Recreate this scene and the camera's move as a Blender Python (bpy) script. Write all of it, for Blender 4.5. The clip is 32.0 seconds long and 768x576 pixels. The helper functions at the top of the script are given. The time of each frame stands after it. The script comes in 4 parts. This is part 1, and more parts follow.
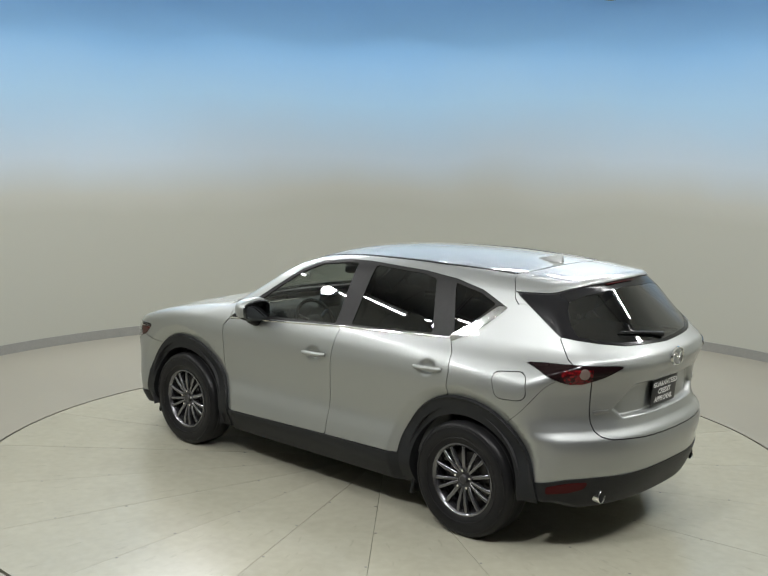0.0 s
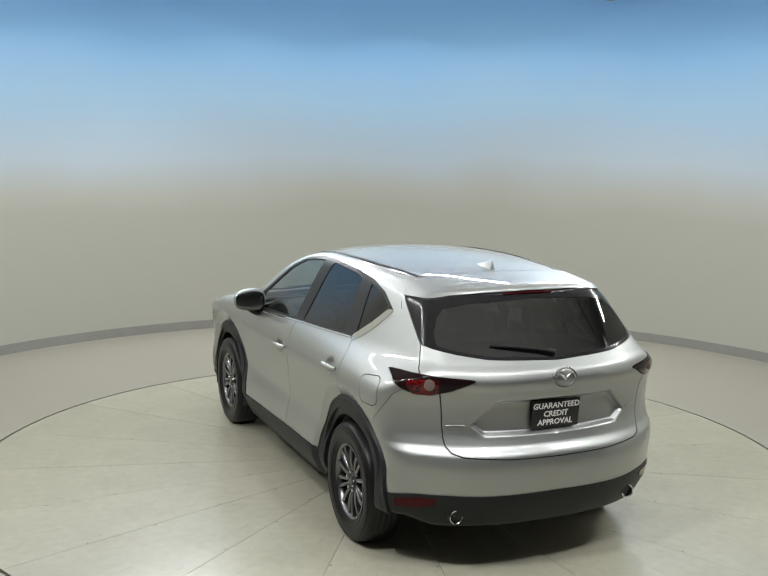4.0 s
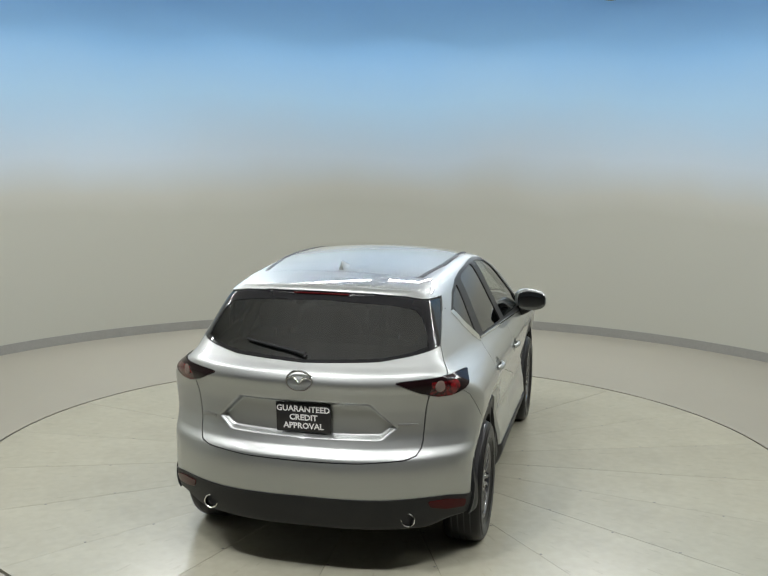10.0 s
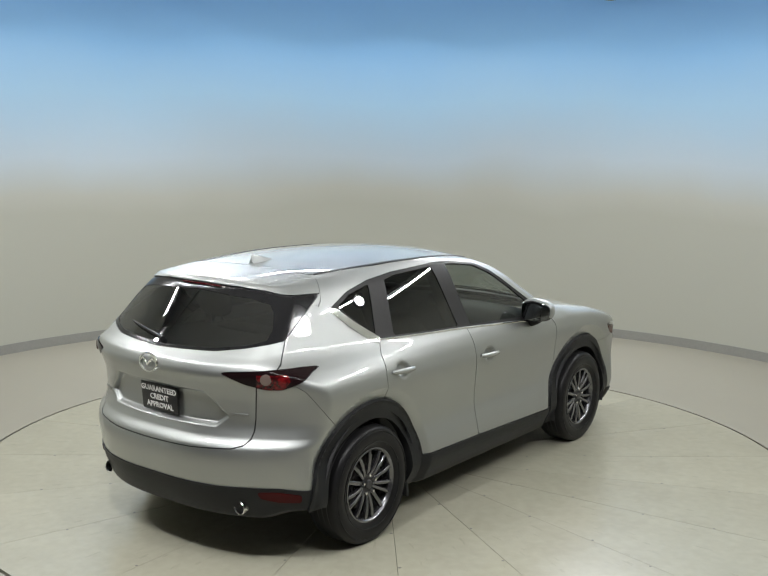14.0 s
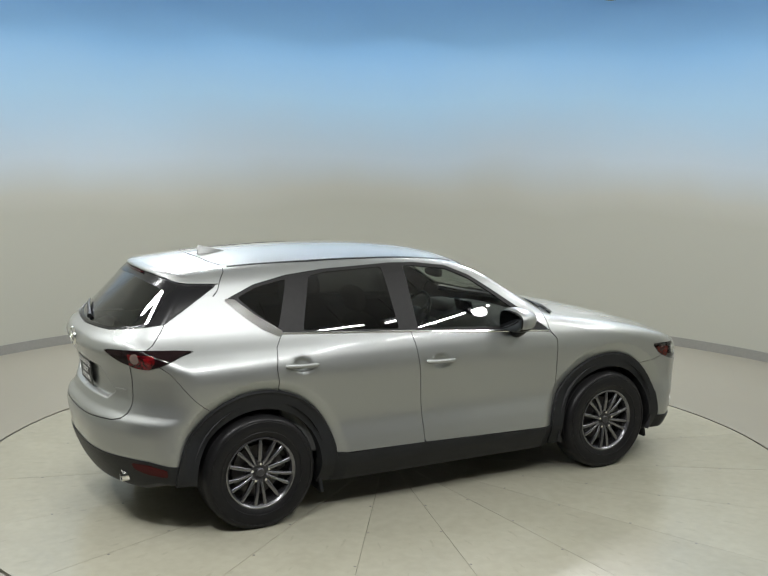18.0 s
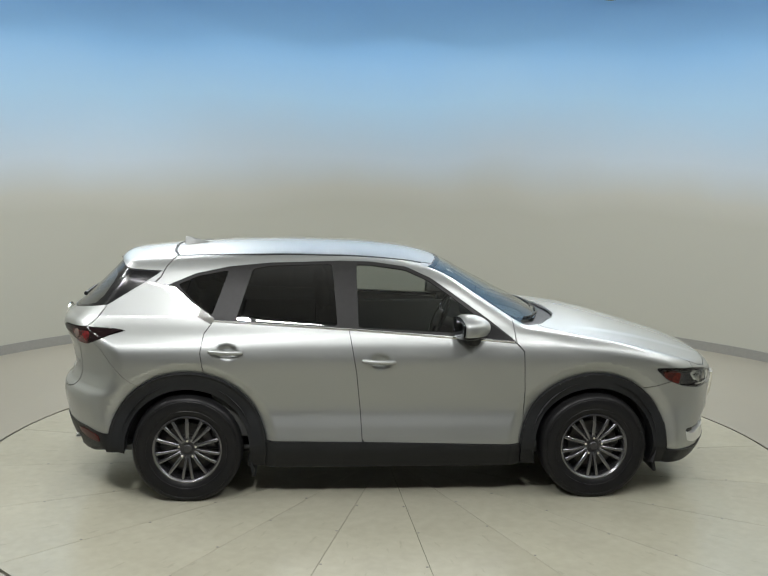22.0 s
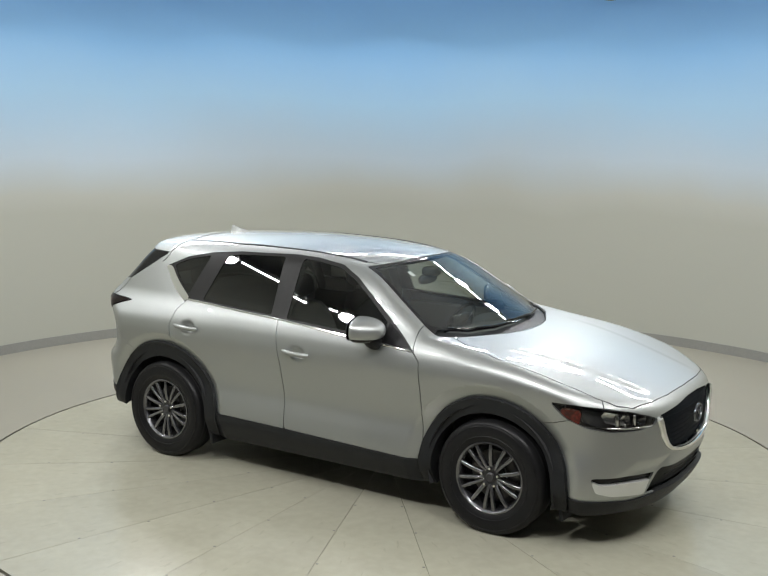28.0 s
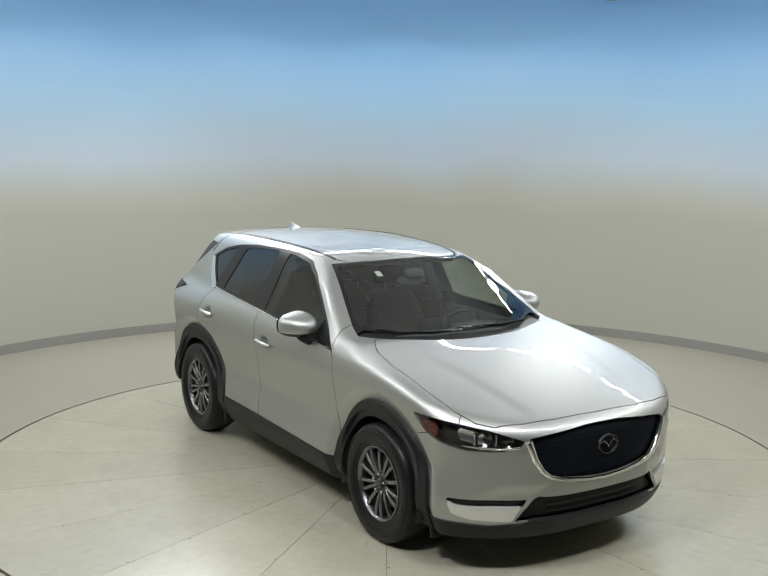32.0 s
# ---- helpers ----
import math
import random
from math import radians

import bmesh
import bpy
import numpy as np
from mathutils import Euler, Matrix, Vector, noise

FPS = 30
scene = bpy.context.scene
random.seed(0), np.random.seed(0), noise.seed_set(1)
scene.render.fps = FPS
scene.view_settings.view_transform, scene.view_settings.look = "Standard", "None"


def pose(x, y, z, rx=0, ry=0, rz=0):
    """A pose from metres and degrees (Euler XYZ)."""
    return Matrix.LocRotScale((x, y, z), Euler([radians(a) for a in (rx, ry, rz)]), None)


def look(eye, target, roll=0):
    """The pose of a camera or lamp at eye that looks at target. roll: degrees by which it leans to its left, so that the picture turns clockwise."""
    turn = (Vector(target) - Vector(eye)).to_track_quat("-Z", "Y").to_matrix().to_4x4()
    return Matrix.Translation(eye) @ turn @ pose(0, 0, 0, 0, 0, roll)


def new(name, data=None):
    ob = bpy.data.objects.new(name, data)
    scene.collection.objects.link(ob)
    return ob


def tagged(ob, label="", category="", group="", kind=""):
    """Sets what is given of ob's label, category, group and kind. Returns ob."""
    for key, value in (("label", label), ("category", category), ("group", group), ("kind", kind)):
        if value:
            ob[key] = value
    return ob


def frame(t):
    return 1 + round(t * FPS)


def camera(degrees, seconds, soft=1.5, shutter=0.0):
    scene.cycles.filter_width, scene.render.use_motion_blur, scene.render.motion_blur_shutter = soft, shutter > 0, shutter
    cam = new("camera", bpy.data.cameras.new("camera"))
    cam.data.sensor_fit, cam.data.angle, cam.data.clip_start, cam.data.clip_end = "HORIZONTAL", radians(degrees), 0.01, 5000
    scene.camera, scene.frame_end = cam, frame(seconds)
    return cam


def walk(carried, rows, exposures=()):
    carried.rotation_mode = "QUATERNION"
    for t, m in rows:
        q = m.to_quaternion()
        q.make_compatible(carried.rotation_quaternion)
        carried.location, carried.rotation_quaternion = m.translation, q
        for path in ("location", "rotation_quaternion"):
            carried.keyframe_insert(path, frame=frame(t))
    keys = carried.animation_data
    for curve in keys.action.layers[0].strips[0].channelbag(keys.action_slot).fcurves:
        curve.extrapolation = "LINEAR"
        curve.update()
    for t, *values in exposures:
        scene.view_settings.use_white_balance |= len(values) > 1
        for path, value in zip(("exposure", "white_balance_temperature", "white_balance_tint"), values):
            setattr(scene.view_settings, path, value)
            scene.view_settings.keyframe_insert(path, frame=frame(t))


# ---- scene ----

# ---- camera: fixed on a stand outside the round booth ----
cam = camera(40.71, 32.0, soft=1.35)
EYE = Vector((0.0, -7.539, 2.438))
AIM = EYE + Vector((math.sin(radians(-0.216)) * math.cos(radians(8.722)), math.cos(radians(-0.216)) * math.cos(radians(8.722)), -math.sin(radians(8.722))))
VIEW = look(EYE, AIM, 0.76)
walk(cam, [(0.0, VIEW), (32.0, VIEW)])
scene.view_settings.exposure = 0.0

# turntable: heading of the car at 0 s and its turn in a second, degrees
HEADING, TURN = 138.28, -6.0961
OFFSET = Vector((-0.017, -0.043, 0.0))
DISC_R = 3.0
WALL_X, WALL_Y, WALL_R = 0.067, 0.363, 5.08
CEILING = 5.0

# ---- world: closed room, only a trace of ambient light ----
world = bpy.data.worlds.new("world")
scene.world = world
world.use_nodes = True
world.node_tree.nodes["Background"].inputs["Color"].default_value = (0.9, 0.95, 1.0, 1)
world.node_tree.nodes["Background"].inputs["Strength"].default_value = 0.08


# ---- lamps ----
def area_lamp(name, place, target, sx, sy, watts, colour):
    data = bpy.data.lights.new(name, "AREA")
    data.shape, data.size, data.size_y, data.energy, data.color = "RECTANGLE", sx, sy, watts, colour
    ob = new(name, data)
    ob.matrix_world = look(place, target)
    return ob


def spot_lamp(name, place, target, watts, colour, radius=0.05, cone=100):
    data = bpy.data.lights.new(name, "SPOT")
    data.energy, data.color, data.shadow_soft_size, data.spot_size, data.spot_blend = watts, colour, radius, radians(cone), 0.6
    ob = new(name, data)
    ob.matrix_world = look(place, target)
    return ob


WHITE = (0.975, 0.975, 0.975)
# a round rig of strip lights hangs over the booth, with pairs of bright floods between the strips
RIG_R, RIG_Z = 4.6, 4.16


def on_rig(deg, drop=0.0):
    """A place on the rig; degrees from the back, to the right."""
    return (WALL_X + RIG_R * math.sin(radians(deg)), WALL_Y + RIG_R * math.cos(radians(deg)), RIG_Z - drop)


def flood_aim(deg):
    """The floods over the back point across the table, those over the front at the floor before the car."""
    p = on_rig(deg)
    k = 0.2 if abs(deg) < 90 else 0.45
    return (p[0] * 0.25, p[1] * k, 0.0)


FLOODS = [(30.5, 115), (37.5, 100), (-30.5, 150), (-37.5, 140), (94, 45), (-94, 50), (117, 45), (-118, 80), (163, 180), (-163, 300)]
STRIPS = [(11.25 + 22.5 * k) for k in range(16)]
STRIP_WATTS = {True: 23, False: 25}
for deg, watts in FLOODS:
    p = on_rig(deg, 0.15)
    spot_lamp("flood_light", p, flood_aim(deg), watts, WHITE, 0.10, 130 if abs(deg) < 90 else 72)
for deg in STRIPS:
    p = on_rig(deg)
    area_lamp("strip_light_tube", (p[0], p[1], p[2] - 0.062), (p[0] * 0.1, p[1] * 0.1, 0.6), 1.5, 0.036, STRIP_WATTS[100 < deg < 260], WHITE)


# ---- materials ----
def material(name, colour, rough=0.5, metal=0.0, coat=0.0, coat_rough=0.03, spec=0.5):
    m = bpy.data.materials.new(name)
    m.use_nodes = True
    b = m.node_tree.nodes["Principled BSDF"]
    b.inputs["Base Color"].default_value = (*colour, 1)
    b.inputs["Roughness"].default_value = rough
    b.inputs["Metallic"].default_value = metal
    b.inputs["Coat Weight"].default_value = coat
    b.inputs["Coat Roughness"].default_value = coat_rough
    b.inputs["Specular IOR Level"].default_value = spec
    return m


def nodes_of(m):
    t = m.node_tree
    return t, t.nodes, t.links, t.nodes["Principled BSDF"]


def add(nodes, kind, **values):
    n = nodes.new(kind)
    for key, v in values.items():
        n.inputs[key].default_value = v
    return n


def grain(m, scale, amount, bump=0.0, bump_scale=None, detail=6.0, rough_amount=0.0, space="Object"):
    """Breaks up the colour, the gloss and the relief of m with two sizes of noise."""
    t, nodes, links, b = nodes_of(m)
    co = nodes.new("ShaderNodeTexCoord")
    n1 = add(nodes, "ShaderNodeTexNoise", Scale=scale, Detail=detail, Roughness=0.6)
    n2 = add(nodes, "ShaderNodeTexNoise", Scale=scale * 9.0, Detail=3.0)
    links.new(co.outputs[space], n1.inputs["Vector"])
    links.new(co.outputs[space], n2.inputs["Vector"])
    mean = nodes.new("ShaderNodeMath")
    mean.operation = "MULTIPLY_ADD"
    mean.inputs[1].default_value = 0.4
    links.new(n2.outputs["Fac"], mean.inputs[0])
    half = nodes.new("ShaderNodeMath")
    half.operation = "MULTIPLY"
    half.inputs[1].default_value = 0.6
    links.new(n1.outputs["Fac"], half.inputs[0])
    links.new(half.outputs[0], mean.inputs[2])
    c = b.inputs["Base Color"].default_value[:]
    ramp = nodes.new("ShaderNodeValToRGB")
    ramp.color_ramp.elements[0].position, ramp.color_ramp.elements[1].position = 0.3, 0.7
    ramp.color_ramp.elements[0].color = (*[v * (1 - amount) for v in c[:3]], 1)
    ramp.color_ramp.elements[1].color = (*[min(1, v * (1 + amount)) for v in c[:3]], 1)
    links.new(mean.outputs[0], ramp.inputs["Fac"])
    links.new(ramp.outputs["Color"], b.inputs["Base Color"])
    if rough_amount:
        r = b.inputs["Roughness"].default_value
        mr = add(nodes, "ShaderNodeMapRange", **{"From Min": 0.3, "From Max": 0.7, "To Min": r - rough_amount, "To Max": r + rough_amount})
        links.new(mean.outputs[0], mr.inputs["Value"])
        links.new(mr.outputs["Result"], b.inputs["Roughness"])
    if bump:
        n3 = add(nodes, "ShaderNodeTexNoise", Scale=bump_scale or scale * 12, Detail=4.0)
        links.new(co.outputs[space], n3.inputs["Vector"])
        bp = add(nodes, "ShaderNodeBump", Strength=bump, Distance=0.004)
        links.new(n3.outputs["Fac"], bp.inputs["Height"])
        links.new(bp.outputs["Normal"], b.inputs["Normal"])
    return m


def paint_material():
    m = material("silver_metallic_paint", (0.395, 0.410, 0.402), 0.47, 0.96, 1.0, 0.012)
    t, nodes, links, b = nodes_of(m)
    co = nodes.new("ShaderNodeTexCoord")
    flake = add(nodes, "ShaderNodeTexVoronoi", Scale=1400.0)
    links.new(co.outputs["Object"], flake.inputs["Vector"])
    bp = add(nodes, "ShaderNodeBump", Strength=0.06, Distance=0.0006)
    links.new(flake.outputs["Distance"], bp.inputs["Height"])
    links.new(bp.outputs["Normal"], b.inputs["Normal"])
    dust = add(nodes, "ShaderNodeTexNoise", Scale=3.0, Detail=5.0)
    links.new(co.outputs["Object"], dust.inputs["Vector"])
    mr = add(nodes, "ShaderNodeMapRange", **{"From Min": 0.3, "From Max": 0.7, "To Min": 0.455, "To Max": 0.485})
    links.new(dust.outputs["Fac"], mr.inputs["Value"])
    links.new(mr.outputs["Result"], b.inputs["Roughness"])
    return m


def glass_material(name, tint, gloss=1.0):
    """A thin pane: see-through tint under a mirror film that grows at grazing angles."""
    m = bpy.data.materials.new(name)
    m.use_nodes = True
    t = m.node_tree
    t.nodes.clear()
    out = t.nodes.new("ShaderNodeOutputMaterial")
    clear = add(t.nodes, "ShaderNodeBsdfTransparent", Color=(*tint, 1))
    mirror = add(t.nodes, "ShaderNodeBsdfGlossy", Color=(1, 1, 1, 1), Roughness=0.01)
    face = add(t.nodes, "ShaderNodeLayerWeight", Blend=0.5)
    power = t.nodes.new("ShaderNodeMath")
    power.operation = "POWER"
    power.inputs[1].default_value = 5.0
    t.links.new(face.outputs["Facing"], power.inputs[0])
    film = add(t.nodes, "ShaderNodeMapRange", **{"To Min": 0.045 * gloss, "To Max": 1.0})
    t.links.new(power.outputs[0], film.inputs["Value"])
    mix = t.nodes.new("ShaderNodeMixShader")
    t.links.new(film.outputs["Result"], mix.inputs[0])
    t.links.new(clear.outputs[0], mix.inputs[1])
    t.links.new(mirror.outputs[0], mix.inputs[2])
    t.links.new(mix.outputs[0], out.inputs["Surface"])
    return m


def lens_material(name, colour):
    m = material(name, colour, 0.10, spec=0.16)
    return m


def faceted_lens(name, dark, bright):
    """Lamp plastic over a bed of small reflecting facets."""
    m = lens_material(name, bright)
    t, nodes, links, b = nodes_of(m)
    co = nodes.new("ShaderNodeTexCoord")
    cells = add(nodes, "ShaderNodeTexVoronoi", Scale=55.0)
    links.new(co.outputs["Object"], cells.inputs["Vector"])
    mass = add(nodes, "ShaderNodeTexNoise", Scale=11.0, Detail=2.0)
    links.new(co.outputs["Object"], mass.inputs["Vector"])
    mult = nodes.new("ShaderNodeMath")
    mult.operation = "MULTIPLY"
    links.new(cells.outputs["Distance"], mult.inputs[0])
    links.new(mass.outputs["Fac"], mult.inputs[1])
    ramp = nodes.new("ShaderNodeValToRGB")
    ramp.color_ramp.elements[0].position, ramp.color_ramp.elements[0].color = 0.10, (*bright, 1)
    ramp.color_ramp.elements[1].position, ramp.color_ramp.elements[1].color = 0.36, (*dark, 1)
    links.new(mult.outputs[0], ramp.inputs["Fac"])
    links.new(ramp.outputs["Color"], b.inputs["Base Color"])
    b.inputs["Coat Weight"].default_value = 0.5
    return m


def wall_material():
    """Matt warm white emulsion; blue of a laid-over graphic is put into the top."""
    m = material("booth_wall_paint_and_overlay", (0.62, 0.61, 0.55), 0.75)
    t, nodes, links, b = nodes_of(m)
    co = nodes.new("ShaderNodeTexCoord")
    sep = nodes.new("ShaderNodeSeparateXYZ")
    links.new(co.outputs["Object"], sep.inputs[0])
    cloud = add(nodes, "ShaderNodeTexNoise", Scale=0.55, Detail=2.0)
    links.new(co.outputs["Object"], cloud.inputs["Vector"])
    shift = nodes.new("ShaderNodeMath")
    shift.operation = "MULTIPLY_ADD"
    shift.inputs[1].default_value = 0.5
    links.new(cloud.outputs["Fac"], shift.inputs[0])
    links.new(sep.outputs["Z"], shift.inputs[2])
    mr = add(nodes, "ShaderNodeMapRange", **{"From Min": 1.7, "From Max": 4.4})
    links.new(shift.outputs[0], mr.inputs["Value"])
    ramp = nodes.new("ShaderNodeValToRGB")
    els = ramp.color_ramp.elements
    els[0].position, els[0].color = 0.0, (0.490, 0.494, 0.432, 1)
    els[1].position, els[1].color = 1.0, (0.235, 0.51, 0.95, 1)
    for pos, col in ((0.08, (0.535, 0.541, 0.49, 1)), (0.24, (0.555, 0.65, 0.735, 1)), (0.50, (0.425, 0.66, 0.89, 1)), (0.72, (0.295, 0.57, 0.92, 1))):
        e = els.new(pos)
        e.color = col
    # the overlay blue is kept to the back of the booth, off its open ends
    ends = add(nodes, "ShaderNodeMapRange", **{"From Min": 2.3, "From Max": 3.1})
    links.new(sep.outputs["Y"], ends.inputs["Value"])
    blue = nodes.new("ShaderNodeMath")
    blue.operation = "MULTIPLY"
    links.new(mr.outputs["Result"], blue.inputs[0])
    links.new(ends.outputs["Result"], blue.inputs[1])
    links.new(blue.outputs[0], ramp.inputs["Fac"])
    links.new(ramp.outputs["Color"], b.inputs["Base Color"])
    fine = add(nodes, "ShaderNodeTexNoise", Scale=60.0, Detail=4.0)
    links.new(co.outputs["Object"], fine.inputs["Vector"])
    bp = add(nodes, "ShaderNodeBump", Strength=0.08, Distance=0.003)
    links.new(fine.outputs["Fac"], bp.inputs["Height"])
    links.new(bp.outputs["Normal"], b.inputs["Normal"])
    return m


def plate_material():
    """Sealed, trodden floor plates: each its own tone, with cloudy wear and dark scuffs."""
    m = grain(material("sealed_concrete_plate", (0.375, 0.364, 0.287), 0.22), 1.6, 0.10)
    t, nodes, links, b = nodes_of(m)
    src = b.inputs["Base Color"].links[0].from_socket
    info = nodes.new("ShaderNodeObjectInfo")
    tone = add(nodes, "ShaderNodeMapRange", **{"To Min": 0.95, "To Max": 1.05})
    links.new(info.outputs["Random"], tone.inputs["Value"])
    co = nodes.new("ShaderNodeTexCoord")
    stretch = nodes.new("ShaderNodeMapping")
    stretch.inputs["Scale"].default_value = (5.0, 22.0, 1.0)
    links.new(co.outputs["Object"], stretch.inputs["Vector"])
    scuff = add(nodes, "ShaderNodeTexNoise", Scale=1.0, Detail=4.0, Roughness=0.65)
    links.new(stretch.outputs["Vector"], scuff.inputs["Vector"])
    dark = add(nodes, "ShaderNodeMapRange", **{"From Min": 0.62, "From Max": 0.72, "To Min": 1.0, "To Max": 0.86})
    links.new(scuff.outputs["Fac"], dark.inputs["Value"])
    both_tones = nodes.new("ShaderNodeMath")
    both_tones.operation = "MULTIPLY"
    links.new(tone.outputs["Result"], both_tones.inputs[0])
    links.new(dark.outputs["Result"], both_tones.inputs[1])
    scale = nodes.new("ShaderNodeVectorMath")
    scale.operation = "SCALE"
    links.new(src, scale.inputs[0])
    links.new(both_tones.outputs[0], scale.inputs["Scale"])
    links.new(scale.outputs["Vector"], b.inputs["Base Color"])
    return m


PAINT = paint_material()
CLADDING = grain(material("black_textured_plastic", (0.015, 0.0158, 0.0165), 0.45, spec=0.2), 8, 0.15, 0.15, 300)
GLOSS_BLACK = material("gloss_black_trim", (0.010, 0.010, 0.011), 0.16, 0, 0.1, spec=0.25)
PILLAR_FILM = grain(material("satin_black_pillar_film", (0.026, 0.0258, 0.0255), 0.36, spec=0.12), 30, 0.1)
GAP = material("dark_panel_gap", (0.04, 0.04, 0.042), 0.8)
# body silver made brighter: the light an upturned blade catches is in its colour
LIT_SILVER = material("lit_silver_paint", (0.66, 0.67, 0.66), 0.38, 0.5, 0.6)
CHROME = material("chrome", (0.82, 0.82, 0.80), 0.08, 1.0)
ALLOY = grain(material("gunmetal_alloy", (0.17, 0.17, 0.18), 0.25, 0.9, 0.5), 14, 0.08)
RUBBER = grain(material("tyre_rubber", (0.011, 0.011, 0.0115), 0.34, spec=0.19), 12, 0.25, 0.1, 90)
DISC_IRON = material("brake_iron", (0.09, 0.088, 0.085), 0.45, 0.9)
GLASS = glass_material("clear_window_glass", (0.60, 0.63, 0.61), 1.7)
PRIVACY = glass_material("privacy_window_glass", (0.06, 0.062, 0.062), 1.7)
REAR_GLASS = glass_material("privacy_rear_glass", (0.16, 0.172, 0.172), 2.6)
WINDSCREEN = glass_material("windscreen_glass", (0.72, 0.77, 0.74), 1.9)
RED = faceted_lens("red_lamp_lens", (0.03, 0.002, 0.003), (0.17, 0.006, 0.008))
DARK_RED = lens_material("dark_red_lamp_lens", (0.009, 0.004, 0.0045))
REFLECTOR_RED = lens_material("red_reflector", (0.05, 0.003, 0.004))
AMBER = faceted_lens("amber_lens", (0.03, 0.004, 0.003), (0.11, 0.014, 0.008))
LAMP_WHITE = material("clear_lamp_bowl", (0.60, 0.60, 0.58), 0.16, 0.95, 0.3)
LAMP_DIM = material("smoked_lamp_bowl", (0.16, 0.16, 0.165), 0.12, 0.95, 0.3)
LAMP_BLACK = material("dark_lamp_housing", (0.05, 0.05, 0.053), 0.35, 0.6, 0.3)
CABIN = grain(material("dark_cabin_plastic", (0.085, 0.087, 0.085), 0.75, spec=0.12), 6, 0.06)
CLOTH = grain(material("black_seat_cloth", (0.035, 0.035, 0.035), 0.9), 14, 0.12)
HEADLINER = material("grey_headliner", (0.35, 0.34, 0.32), 0.9)
GRILLE = material("blue_black_grille", (0.0045, 0.0065, 0.010), 0.6, spec=0.08)
SIGN_BLACK = material("black_sign_card", (0.012, 0.012, 0.013), 0.35)
SIGN_WHITE = material("white_sign_print", (0.78, 0.78, 0.76), 0.5)
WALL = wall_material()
BASEBOARD = grain(material("grey_vinyl_baseboard", (0.30, 0.30, 0.28), 0.5), 5, 0.08)
FLOOR = grain(material("grey_painted_floor", (0.305, 0.29, 0.24), 0.36), 1.4, 0.05, 0.02, 40, rough_amount=0.02)
PLATE = plate_material()
JOINT = material("dark_joint", (0.11, 0.105, 0.09), 0.8)
BOLT = material("bolt_steel", (0.19, 0.18, 0.16), 0.5, 0.7)
CEIL = grain(material("grey_ceiling_paint", (0.80, 0.80, 0.79), 0.9), 3, 0.1)
HALL = grain(material("grey_hall_paint", (0.30, 0.30, 0.295), 0.9), 2, 0.1)
CASE = material("lamp_case", (0.25, 0.25, 0.25), 0.5, 0.5)


# ---- mesh helpers ----
def mesh_of(name, verts, faces, mat, smooth=True):
    me = bpy.data.meshes.new(name)
    me.from_pydata([tuple(v) for v in verts], [], [tuple(f) for f in faces])
    me.materials.append(mat)
    if smooth:
        me.polygons.foreach_set("use_smooth", [True] * len(me.polygons))
    me.update()
    return me


def part(name, bm, mat, parent, label=""):
    """Links a bmesh as one mesh object under a thing or a part."""
    me = bpy.data.meshes.new(name)
    bm.normal_update()
    bm.to_mesh(me)
    bm.free()
    me.materials.append(mat)
    ob = new(name, me)
    ob.parent = parent
    return tagged(ob, label)


def part_me(name, me, parent, label=""):
    ob = new(name, me)
    ob.parent = parent
    return tagged(ob, label)


def smooth_bm(bm, angle=40):
    for f in bm.faces:
        f.smooth = True
    for e in bm.edges:
        if len(e.link_faces) == 2 and e.calc_face_angle(0) > radians(angle):
            e.smooth = False
    return bm


def rbox(sx, sy, sz, r=0.01, at=(0, 0, 0), seg=2, m=None):
    bm = bmesh.new()
    bmesh.ops.create_cube(bm, size=1.0)
    bmesh.ops.scale(bm, vec=(sx, sy, sz), verts=bm.verts)
    if r > 0:
        bmesh.ops.bevel(bm, geom=bm.edges[:], offset=min(r, 0.49 * min(sx, sy, sz)), segments=seg, affect="EDGES", profile=0.5)
    if m is not None:
        bmesh.ops.transform(bm, matrix=m, verts=bm.verts)
    bmesh.ops.translate(bm, vec=at, verts=bm.verts)
    return smooth_bm(bm, 50)


def merge_bm(a, b):
    """Adds b to a."""
    me = bpy.data.meshes.new("tmp")
    b.to_mesh(me)
    b.free()
    a.from_mesh(me)
    bpy.data.meshes.remove(me)
    return a


def lathe(profile, seg=48, axis="y"):
    """Turns (radius, along) pairs round an axis."""
    verts, faces = [], []
    n = len(profile)
    for i in range(seg):
        a = 2 * math.pi * i / seg
        for r, h in profile:
            c, s = r * math.cos(a), r * math.sin(a)
            verts.append((c, h, s) if axis == "y" else (c, s, h))
    for i in range(seg):
        j = (i + 1) % seg
        for k in range(n - 1):
            q = (i * n + k, i * n + k + 1, j * n + k + 1, j * n + k)
            faces.append(q if axis == "y" else q[::-1])
    bm = bmesh.new()
    vs = [bm.verts.new(v) for v in verts]
    for f in faces:
        bm.faces.new([vs[i] for i in f])
    bmesh.ops.remove_doubles(bm, verts=bm.verts, dist=1e-5)
    return smooth_bm(bm, 35)


